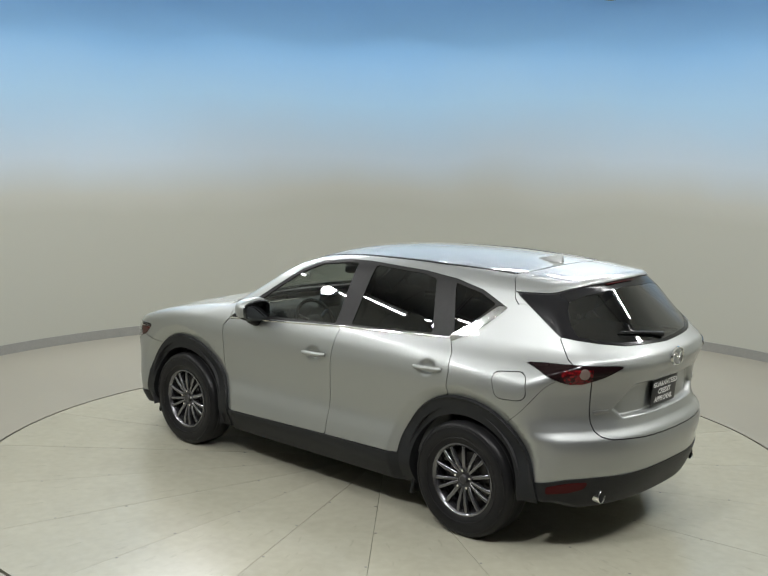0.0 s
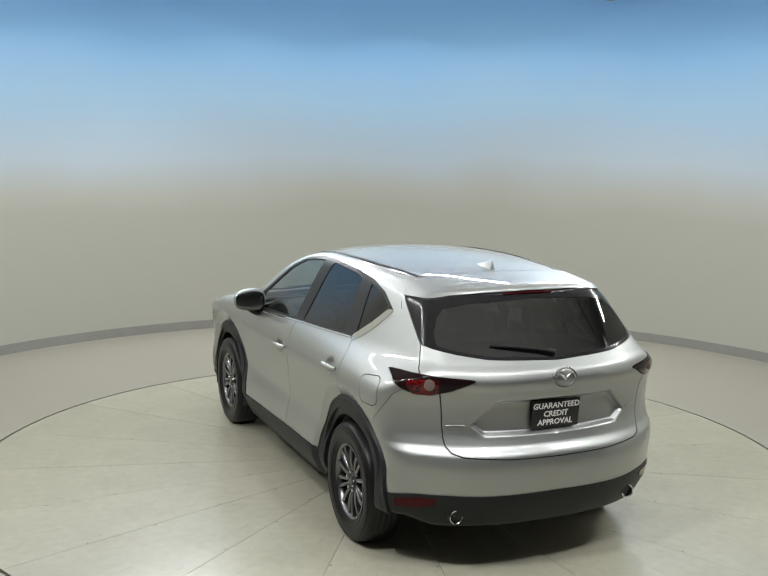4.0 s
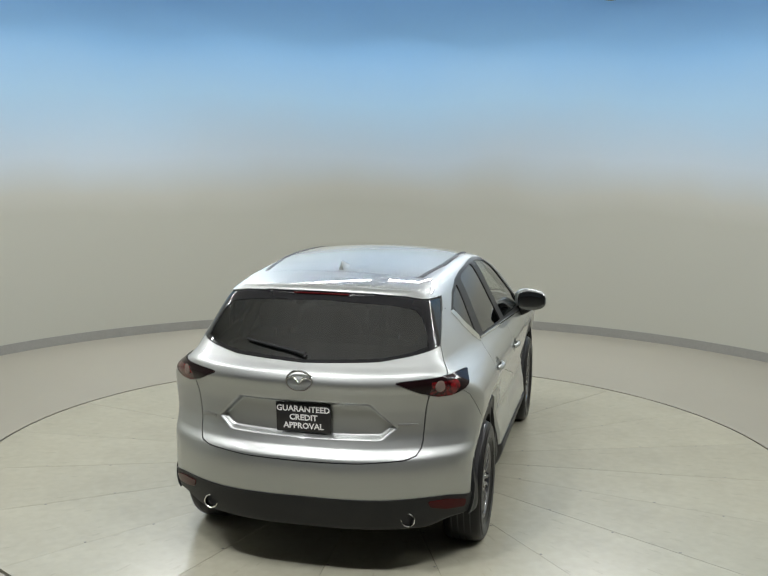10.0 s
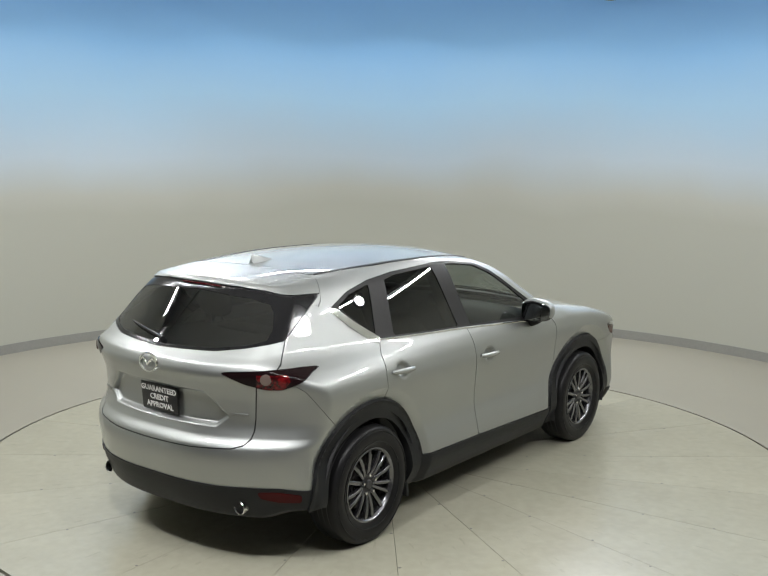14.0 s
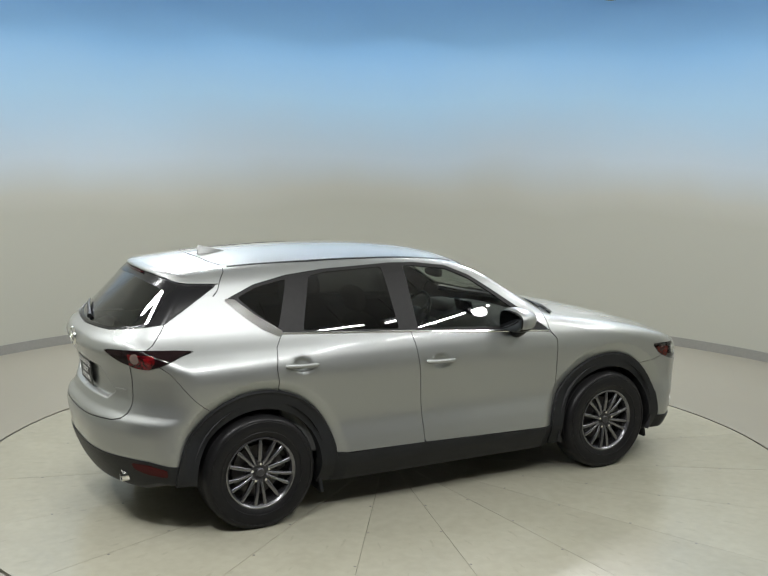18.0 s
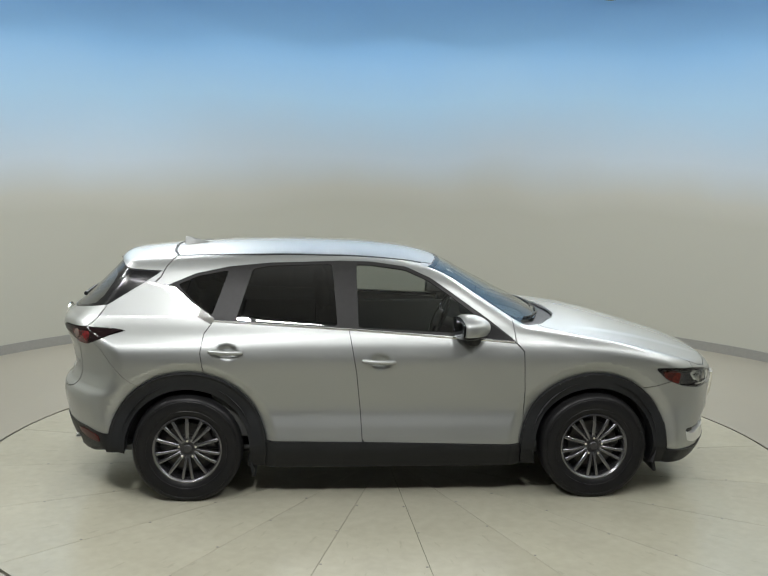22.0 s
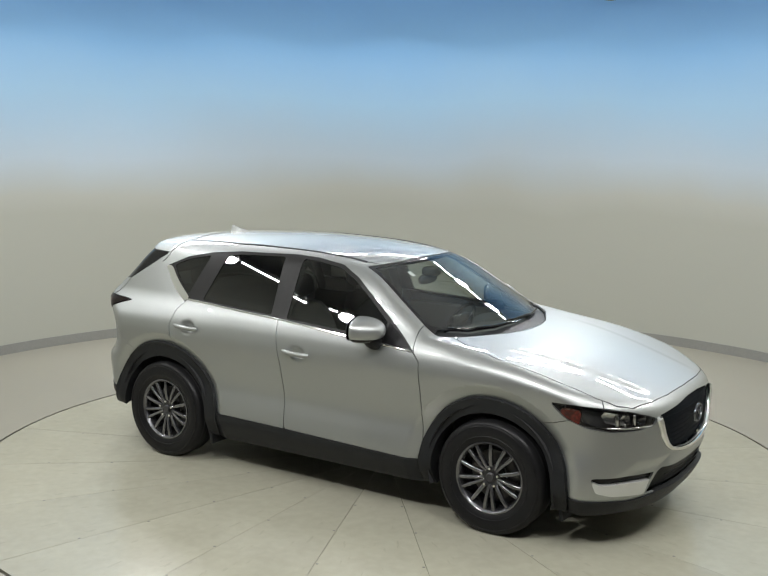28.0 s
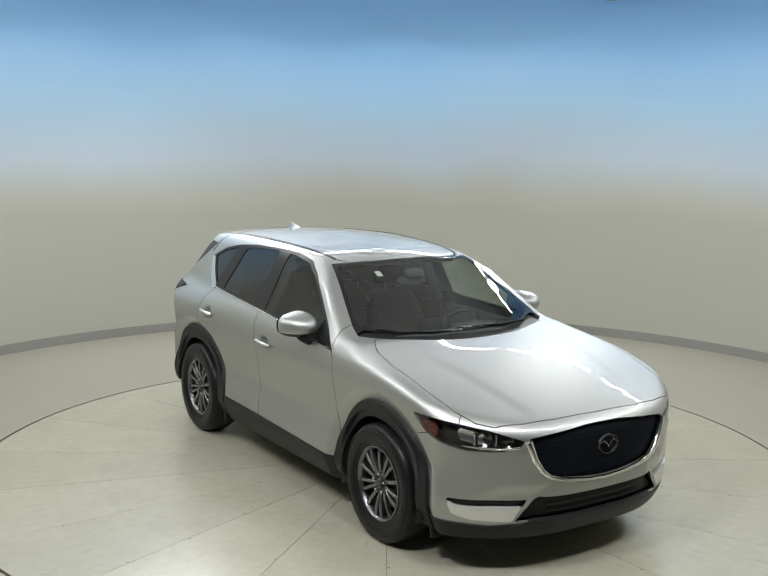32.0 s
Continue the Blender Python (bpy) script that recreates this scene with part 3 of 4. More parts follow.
# outlines in the side view: along, up
WINDOWS = [(-1.50, 1.400), (-1.42, 1.435), (-1.30, 1.484), (-1.08, 1.528), (-0.82, 1.552), (-0.34, 1.566), (-0.14, 1.560), (0.09, 1.530), (0.25, 1.462), (0.41, 1.355), (0.62, 1.21), (0.80, 1.075), (0.77, 1.078), (-0.28, 1.150), (-1.18, 1.198), (-1.26, 1.22), (-1.38, 1.30)]
CHROME_TICK = [(-1.51, 1.405), (-1.44, 1.402), (-1.33, 1.31), (-1.17, 1.205), (-1.19, 1.17), (-1.30, 1.225), (-1.40, 1.30)]
GLASS_FRONT = [(-0.235, 1.157), (-0.245, 1.545), (-0.14, 1.540), (0.08, 1.512), (0.23, 1.447), (0.39, 1.34), (0.56, 1.215), (0.57, 1.118), (0.2, 1.135)]
GLASS_REAR = [(-1.035, 1.20), (-0.93, 1.512), (-0.82, 1.532), (-0.405, 1.547), (-0.372, 1.166), (-0.7, 1.182)]
GLASS_QUARTER = [(-1.19, 1.222), (-1.085, 1.505), (-1.29, 1.465), (-1.42, 1.412), (-1.33, 1.325)]
DOOR_FRONT = [(0.80, 1.062), (0.852, 1.010), (0.868, 0.75), (0.868, 0.47), (0.850, 0.376), (-0.207, 0.402), (-0.220, 0.60), (-0.248, 0.87), (-0.285, 1.08), (-0.298, 1.146), (0.3, 1.098)]
DOOR_REAR = [(-0.298, 1.146), (-0.285, 1.08), (-0.248, 0.87), (-0.220, 0.60), (-0.207, 0.402), (-0.86, 0.412), (-0.90, 0.56), (-1.0, 0.72), (-1.12, 0.815), (-1.237, 0.862), (-1.257, 1.003), (-1.234, 1.12), (-1.18, 1.188), (-0.8, 1.172)]


GRILLE_LINE = [(-0.2, 0.848), (0.12, 0.846), (0.37, 0.822), (0.462, 0.808), (0.470, 0.775), (0.44, 0.70), (0.392, 0.625), (0.35, 0.59), (0.245, 0.566), (0.10, 0.548), (0.0, 0.543), (-0.2, 0.545)]


def build_car():
    car = tagged(new("car"), "silver metallic compact crossover with black cladding on the turntable", "car")
    body = form()
    V, F = body
    # hollow for the number plate in the tailgate
    dent = [(0.0, 1.006), (0.36, 1.006), (0.50, 0.868), (0.42, 0.806), (0.0, 0.80)]
    d = np.where(V[:, 0] < -1.9, poly_sd(np.abs(V[:, 1]), V[:, 2], dent + [(-0.3, 0.80), (-0.3, 1.006)]), -1)
    V[:, 0] += 0.036 * ease(-0.002, 0.020, d)
    # finger recesses behind the door handles
    for hx, hz in ((-0.104, 0.945), (-1.095, 1.010)):
        r = 1 - ((V[:, 0] - hx - 0.012) / 0.066) ** 2 - ((V[:, 2] - hz) / 0.046) ** 2
        V[:, 1] -= np.where(V[:, 1] > 0.5, 0.030 * ease(0.0, 0.7, r), 0)
    # hollowed corner of the front bumper round the slot
    d = np.where(V[:, 0] > 1.6, poly_sd(front_turn(V), V[:, 2], [(0.36, 0.535), (0.60, 0.535), (0.73, 0.452), (0.72, 0.37), (0.40, 0.34)]), -1)
    V[:, 0] -= 0.022 * ease(-0.02, 0.06, d)
    body = (V, F)
    gaps = []

    def take(g, seam=0.0025):
        """Cuts a panel out of the skin and keeps the slit round it."""
        nonlocal body
        if seam:
            ring, rest = cut(body, less(g, -seam))
            inner, slit = cut(ring, less(g, seam))
            gaps.append(slit)
            body = rest
            return inner
        got, body = cut(body, g)
        return got

    # wheel openings, arch trims, sills, underside
    for hx in (HUB_X, -HUB_X):
        take(lambda V: np.where(V[:, 1] > 0.5, ARCH_IN - np.hypot(V[:, 0] - hx, V[:, 2] - HUB_Z), -1.0), 0)
        arch = take(lambda V: np.where((V[:, 1] > 0.45), ARCH_OUT + (0.015 if hx < 0 else 0.0) - np.hypot(V[:, 0] - hx, V[:, 2] - HUB_Z), -1.0), 0)
        arch, _ = cut(arch, lambda V: V[:, 2] - 0.235 - 0.11 * ease(1.55, 1.8, -V[:, 0]))
        for side in (arch, mirrored(arch)):
            panel("wheel_arch_trim", side, CLADDING, car, "black textured wheel arch cladding", 0.021, 0.09)
    under = take(lambda V: 0.023 + floor_line(V[:, 0], np.abs(V[:, 1])) - V[:, 2], 0)
    panel("underbody", both(under), GAP, car, "dark underside")
    sill = take(in_side([(-0.95, 0.41), (-0.2, 0.402), (0.95, 0.372), (0.95, 0.1), (-0.95, 0.1)]), 0)
    for side in (sill, mirrored(sill)):
        panel("sill_trim", side, CLADDING, car, "black textured sill cladding", 0.010, 0.02)

    # lower bumper cladding
    low = take(in_back([(-0.2, 0.488), (0.45, 0.482), (0.60, 0.485), (0.76, 0.482), (0.90, 0.46), (1.08, 0.45), (1.2, 0.46), (1.2, 0.1), (-0.2, 0.1)]), 0)
    refl, low = cut(low, in_back(rounded([(0.655, 0.462), (0.76, 0.462), (0.868, 0.440), (0.868, 0.396), (0.76, 0.402), (0.675, 0.424)], 0.01)))
    panel("lower_rear_bumper", both(low), CLADDING, car, "black textured lower rear bumper", 0.006, 0.03)
    for side in (refl, mirrored(refl)):
        panel("rear_reflector", side, REFLECTOR_RED, car, "red bumper reflector", 0.010, 0.02)
    low = take(in_front([(-0.2, 0.335), (0.36, 0.335), (0.43, 0.335), (0.50, 0.318), (0.64, 0.305), (0.80, 0.315), (0.97, 0.327), (1.3, 0.345), (1.3, 0.1), (-0.2, 0.1)]), 0)
    panel("lower_front_bumper", both(low), CLADDING, car, "black textured lower front bumper", 0.010, 0.03)

    # front: grille, intake, brow strips, headlights
    grille = take(in_front(GRILLE_LINE), 0)
    panel("grille_surround", both(grille), GRILLE, car, "blue-black grille mesh", -0.03, 0.03)
    intake = take(in_front([(-0.2, 0.462), (0.30, 0.468), (0.405, 0.474), (0.435, 0.452), (0.462, 0.41), (0.53, 0.33), (-0.2, 0.33)]), 0)
    panel("lower_intake", both(intake), CLADDING, car, "black lower air intake", -0.035, 0.04)
    slot = take(in_front(rounded([(0.462, 0.455), (0.84, 0.462), (0.86, 0.452), (0.80, 0.418), (0.482, 0.412)], 0.008)), 0)
    for side in (slot, mirrored(slot)):
        panel("fog_slot", side, GLOSS_BLACK, car, "black slot in the front bumper", -0.025, 0.03)
    brow = take(in_front(rounded([(0.488, 0.420), (0.79, 0.424), (0.852, 0.446), (0.825, 0.372), (0.74, 0.345), (0.54, 0.334)], 0.012)), 0)
    for side in (brow, mirrored(brow)):
        # lighter silver stands in for the light on the blade's upward tilt
        panel("bumper_blade", side, LIT_SILVER, car, "silver blade under the bumper slot", 0.004, 0.03)
    head_outline = [(0.488, 0.792), (0.508, 0.757), (0.60, 0.738), (0.75, 0.736), (0.89, 0.764), (0.985, 0.808), (1.068, 0.892), (0.95, 0.892), (0.80, 0.874), (0.66, 0.848), (0.55, 0.815)]
    head = take(in_front(rounded(head_outline, 0.012)))
    amber, head = cut(head, in_front([(0.93, 0.70), (0.91, 0.86), (1.01, 0.86), (1.02, 0.7)]))
    for k, (hd, am) in enumerate(((head, amber), (mirrored(head), mirrored(amber)))):
        lamp = panel("headlight", hd, LAMP_BLACK, car, "headlight with a dark housing under clear plastic", -0.06, 0.06)
        panel("lens", hd, CLEAR_LENS, lamp, "clear plastic lens", 0.0, 0.003)
        panel("side_marker", am, AMBER, lamp, "amber side marker", -0.004, 0.02)
        sg = 1 if k == 0 else -1
        for yy, zz, rr in ((0.70, 0.795, 0.042), (0.60, 0.782, 0.036)):
            bowl = lathe([(0.0, -0.03), (rr * 0.6, -0.02), (rr, 0.004), (rr * 1.08, 0.006), (rr * 1.1, -0.02)], 20)
            x = 2.325 - 0.27 * (yy / 0.8) ** 3.0 - 0.03
            bmesh.ops.transform(bowl, matrix=Matrix.Translation((x, sg * yy, zz)) @ Matrix.Rotation(radians(-90 + sg * 18), 4, "Z"), verts=bowl.verts)
            part("lamp_bowl", bowl, LAMP_DIM, lamp, "smoked reflector bowl")
        fan = bmesh.new()
        rows = []
        for q in range(7):
            yy = 0.70 + 0.10 * q / 6
            zs = (0.772 + 0.018 * (q / 6) ** 2, 0.80 + 0.030 * q / 6, 0.826 + 0.030 * q / 6)
            x = 2.330 - 0.27 * (yy / 0.8) ** 3.0
            rows.append([fan.verts.new((x - dep, sg * yy, zz)) for zz, dep in zip(zs, (0.022, 0.05, 0.026))])
        for a, c in zip(rows, rows[1:]):
            for q in range(2):
                fan.faces.new((a[q], a[q + 1], c[q + 1], c[q]) if sg > 0 else (a[q], c[q], c[q + 1], a[q + 1]))
        part("reflector", smooth_bm(fan, 70), LAMP_WHITE, lamp, "bright curved reflector")
        for yy in (0.655, 0.745):
            x = 2.326 - 0.27 * (yy / 0.8) ** 3.0 - 0.020
            part("divider", rbox(0.02, 0.007, 0.062, 0.002, (x, sg * yy, 0.795)), CHROME, lamp, "chrome divider")

    # tail lights
    tail_outline = [(0.475, 1.125), (0.52, 1.132), (0.75, 1.146), (0.90, 1.141), (1.00, 1.133), (0.935, 1.112), (0.85, 1.066), (0.775, 1.036), (0.70, 1.035), (0.60, 1.065)]
    tail = take(in_back(rounded(tail_outline, 0.012)))
    dark_in, red = cut(tail, in_back([(0.3, 0.9), (0.3, 1.3), (0.655, 1.3), (0.655, 0.9)]))
    strip, red = cut(red, lambda V: -in_back([(0.5, 1.124), (0.80, 1.118), (0.815, 1.09), (0.785, 1.04), (0.77, 0.9), (0.5, 0.9)])(V))
    for k in (0, 1):
        pick = (lambda s: s) if k == 0 else mirrored
        lamp = panel("tail_light", pick(dark_in), DARK_RED, car, "slim tail light, dark red towards the middle", 0.006, 0.02)
        panel("red_lens", pick(red), RED, lamp, "red lens", 0.006, 0.02)
        panel("dark_edge", pick(strip), DARK_RED, lamp, "smoked upper edge", 0.006, 0.02)
        sg = 1 if k == 0 else -1
        eye = lathe([(0.0, 0.005), (0.022, 0.004), (0.031, 0.0), (0.032, -0.02)], 24)
        bmesh.ops.transform(eye, matrix=Matrix.Translation((-2.070, sg * 0.720, 1.097)) @ Matrix.Rotation(radians(90 - sg * 42), 4, "Z"), verts=eye.verts)
        part("reverse_lamp", eye, LAMP_SMOKE, lamp, "round clear reversing lamp")

    # side windows
    tick = take(in_side(CHROME_TICK), 0)
    dlo = take(in_side(WINDOWS), 0)
    for k in (0, 1):
        pick = (lambda s: s) if k == 0 else mirrored
        panel("window_trim", pick(tick), CHROME, car, "chrome trim behind the rear side window", 0.004, 0.01)
        rest = dlo
        got = []
        for g, mat, nm, lb in ((GLASS_FRONT, GLASS, "front_side_window", "clear front door glass"), (GLASS_REAR, PRIVACY, "rear_side_window", "dark privacy glass"), (GLASS_QUARTER, PRIVACY, "quarter_window", "dark privacy glass")):
            inner, rest = cut(rest, in_side(rounded(g, 0.015)))
            got.append((inner, mat, nm, lb))
        panel("window_frame", pick(rest), PILLAR_FILM, car, "satin black window frame and pillars", -0.001, 0.012)
        for inner, mat, nm, lb in got:
            panel(nm, pick(inner), mat, car, lb, -0.006, 0.003, glass="side")
        sg = 1 if k == 0 else -1
        pts = []
        for x in np.linspace(-1.18, 0.79, 40):
            z = np.interp(x, [-1.18, -0.28, 0.80], [1.196, 1.147, 1.072]) - 0.004
            y = float(SIDE(z) + PLAN(x) + UPPER(x) * ease(1.0, 1.22, z)) + 0.002
            pts.append((x, sg * y, z))
        part("belt_moulding", tube(pts, 0.0065, 6), CHROME, car, "thin bright belt moulding")

    # windscreen and rear window
    screen_outline = [(0.345, -0.2), (0.345, 0.0), (0.33, 0.25), (0.285, 0.45), (0.235, 0.568), (0.50, 0.645), (0.80, 0.735), (0.90, 0.75), (0.97, 0.675), (1.03, 0.59), (1.165, 0.31), (1.20, 0.15), (1.21, 0.0), (1.21, -0.2)]
    screen = take(in_top(screen_outline, 1.02), 0)
    inner, border = cut(screen, in_top([(0.375, -0.2), (0.375, 0.0), (0.36, 0.25), (0.315, 0.45), (0.285, 0.545), (0.50, 0.615), (0.775, 0.700), (0.83, 0.69), (0.98, 0.5), (1.05, 0.28), (1.07, 0.12), (1.075, 0.0), (1.075, -0.2)], 1.02))
    cowl, border = cut(border, in_top([(1.09, -0.2), (1.09, 0.0), (1.065, 0.28), (0.995, 0.5), (0.86, 0.69), (0.9, 0.9), (1.4, 0.9), (1.4, -0.2)], 1.0))
    panel("windscreen", both(inner), WINDSCREEN, car, "clear sloping windscreen", -0.002, 0.004, glass="front")
    panel("windscreen_border", both(border), GLOSS_BLACK, car, "black ceramic windscreen border", -0.002, 0.006)
    panel("cowl", both(cowl), CLADDING, car, "black plastic cowl under the windscreen", -0.022, 0.02)
    def rear_zone(outline):
        def g(V):
            wing = (-1.53 - V[:, 0]) * 0.518 + (V[:, 2] - 1.49) * 0.855
            return np.where((V[:, 0] < -1.3) & (V[:, 2] > 1.1), np.minimum(poly_sd(V[:, 1], V[:, 2], outline), wing), -1.0)
        return g
    rear = take(rear_zone([(-0.2, 1.540), (0.0, 1.540), (0.30, 1.534), (0.47, 1.520), (0.62, 1.492), (0.80, 1.45), (0.80, 1.33), (0.70, 1.285), (0.65, 1.267), (0.55, 1.246), (0.40, 1.224), (0.0, 1.208), (-0.2, 1.208)]))
    rear_in, rim = cut(rear, rear_zone([(-0.2, 1.502), (0.0, 1.502), (0.40, 1.485), (0.53, 1.462), (0.575, 1.42), (0.62, 1.335), (0.625, 1.285), (0.55, 1.262), (0.40, 1.240), (0.0, 1.222), (-0.2, 1.222)]))
    panel("rear_window", both(rear_in), REAR_GLASS, car, "dark privacy rear window", -0.006, 0.004, glass="back")
    panel("rear_window_border", both(rim), GLOSS_BLACK, car, "black border of the rear window", -0.004, 0.01)

    # painted panels
    for nm, outline in (("front_door", DOOR_FRONT), ("rear_door", DOOR_REAR)):
        s = take(in_side(outline))
        for k in (0, 1):
            door = panel(nm, s if k == 0 else mirrored(s), PAINT, car, "silver " + nm.replace("_", " ") + " with a pull handle", true_form=False)
            sg = 1 if k == 0 else -1
            hx, hz = (-0.104, 0.945) if nm == "front_door" else (-1.095, 1.010)
            hy = float(SIDE(hz) + PLAN(hx))
            pts = [(hx - 0.105, sg * (hy + 0.004), hz + 0.004), (hx - 0.085, sg * (hy + 0.016), hz + 0.003), (hx - 0.03, sg * (hy + 0.024), hz), (hx + 0.04, sg * (hy + 0.024), hz - 0.002), (hx + 0.09, sg * (hy + 0.016), hz - 0.004), (hx + 0.108, sg * (hy + 0.004), hz - 0.005)]
            part("handle", tube(pts, [0.011, 0.015, 0.016, 0.016, 0.015, 0.011], 10), PAINT, door, "silver pull handle")
    hood = take(in_top([(1.215, -0.2), (1.215, 0.0), (1.205, 0.15), (1.165, 0.31), (1.035, 0.59), (0.985, 0.665), (1.02, 0.71), (1.18, 0.785), (1.42, 0.825), (1.74, 0.82), (1.97, 0.79), (2.08, 0.735), (2.15, 0.66), (2.205, 0.50), (2.235, 0.30), (2.245, 0.0), (2.245, -0.2)], 0.8))
    panel("hood", both(hood), PAINT, car, "silver hood with soft creases")
    spoiler = take(in_top([(-1.50, -0.2), (-1.50, 0.0), (-1.485, 0.30), (-1.44, 0.47), (-1.465, 0.555), (-1.53, 0.64), (-2.2, 0.9), (-2.2, -0.2)], 1.42))
    panel("roof_spoiler", both(spoiler), PAINT, car, "silver roof spoiler over the rear window", 0.003, 0.02)
    gate = take(in_back([(-0.2, 1.30), (0.80, 1.30), (0.815, 1.27), (0.776, 1.168), (0.655, 1.045), (0.652, 0.86), (0.645, 0.80), (0.627, 0.755), (0.59, 0.724), (0.53, 0.706), (0.3, 0.692), (0.0, 0.688), (-0.2, 0.688)]), 0.0032)
    gate_ob = panel("tailgate", both(gate), PAINT, car, "silver tailgate with a recessed plate panel", true_form=False)
    bump = take(in_back([(-0.2, 1.0), (0.5, 1.0), (0.655, 1.075), (0.83, 1.06), (0.886, 1.021), (1.01, 0.856), (1.25, 0.60), (1.25, 0.2), (-0.2, 0.2)]), 0.0013)
    panel("rear_bumper", both(bump), PAINT, car, "silver rear bumper")
    fbump = take(in_front([(-0.2, 1.2), (0.80, 1.0), (0.80, 0.86), (0.7, 0.76), (0.96, 0.80), (1.16, 0.73), (1.3, 0.2), (-0.2, 0.2)]))
    panel("front_bumper", both(fbump), PAINT, car, "silver front bumper", true_form=False)
    fender = take(in_side([(0.868, 0.75), (0.852, 1.010), (0.80, 1.07), (0.78, 1.3), (2.4, 1.3), (2.4, 0.2), (0.868, 0.2)], 0.3))
    for s in (fender, mirrored(fender)):
        panel("fender", s, PAINT, car, "silver front fender")
    roof = take(in_top([(0.345, -0.2), (0.345, 0.0), (0.33, 0.25), (0.285, 0.45), (0.20, 0.50), (0.0, 0.515), (-0.5, 0.53), (-0.9, 0.527), (-1.43, 0.473), (-1.475, 0.30), (-1.49, 0.0), (-1.49, -0.2)], 1.3), 0.007)
    panel("roof", both(roof), PAINT, car, "silver roof panel")
    # black mouldings in the roof ditches
    for sg in (1, -1):
        pts = []
        for k in range(40):
            x = 0.20 - 1.62 * k / 39
            y = float(np.interp(x, [-1.43, -0.9, -0.5, 0.0, 0.2], [0.476, 0.530, 0.533, 0.518, 0.503]))
            pts.append((x, y, float(over(x, y))))
        strip = bmesh.new()
        rows = []
        for x, y, z in pts:
            tilt = float(over(x, y + 0.01) - over(x, y - 0.01)) / 0.02
            rows.append([strip.verts.new((x, sg * (y + o), z + o * tilt + h)) for o, h in ((-0.014, -0.006), (-0.013, 0.002), (-0.004, 0.004), (0.004, 0.004), (0.013, 0.002), (0.014, -0.006))])
        for a, b in zip(rows, rows[1:]):
            for q in range(5):
                strip.faces.new((a[q], a[q + 1], b[q + 1], b[q]))
        bmesh.ops.recalc_face_normals(strip, faces=strip.faces)
        part("roof_moulding", smooth_bm(strip, 50), CLADDING, car, "black roof ditch moulding")
    # fuel flap, on the left only
    flap_line = in_side(rounded([(-1.805, 0.955), (-1.79, 1.06), (-1.745, 1.085), (-1.58, 1.065), (-1.568, 1.03), (-1.60, 0.93), (-1.635, 0.915), (-1.77, 0.925)], 0.03))
    ring, left = cut(body, less(flap_line, -0.0025))
    flap, slit = cut(ring, less(flap_line, 0.0025))
    panel("fuel_flap", flap, PAINT, car, "silver fuel flap")
    panel("panel_gap", slit, GAP, car, "dark shut line", -0.010, 0.001)
    for s in (left, mirrored(body)):
        panel("side_frame", s, PAINT, car, "silver pillars, roof rail and rear quarter")
    for s in gaps:
        if len(s[1]):
            middle = (np.abs(s[0][s[1]][:, :, 1]) < 1e-5).any()
            for g in ((both(s),) if middle else (s, mirrored(s))):
                for piece in pieces(g):
                    panel("panel_gap", piece, GAP, car, "dark shut line", -0.012, 0.001)
    # headliner seen through the glass
    V, F = compact(both(roof))
    lining = panel("headliner", (V, F[:, ::-1]), HEADLINER, car, "pale grey headliner", -0.045, 0.0)
    return car, gate_ob


CLEAR_LENS = glass_material("clear_lamp_lens", (0.92, 0.93, 0.93))
LAMP_SMOKE = material("smoked_clear_lamp", (0.20, 0.15, 0.13), 0.15, 0.3)
CAR, TAILGATE = build_car()


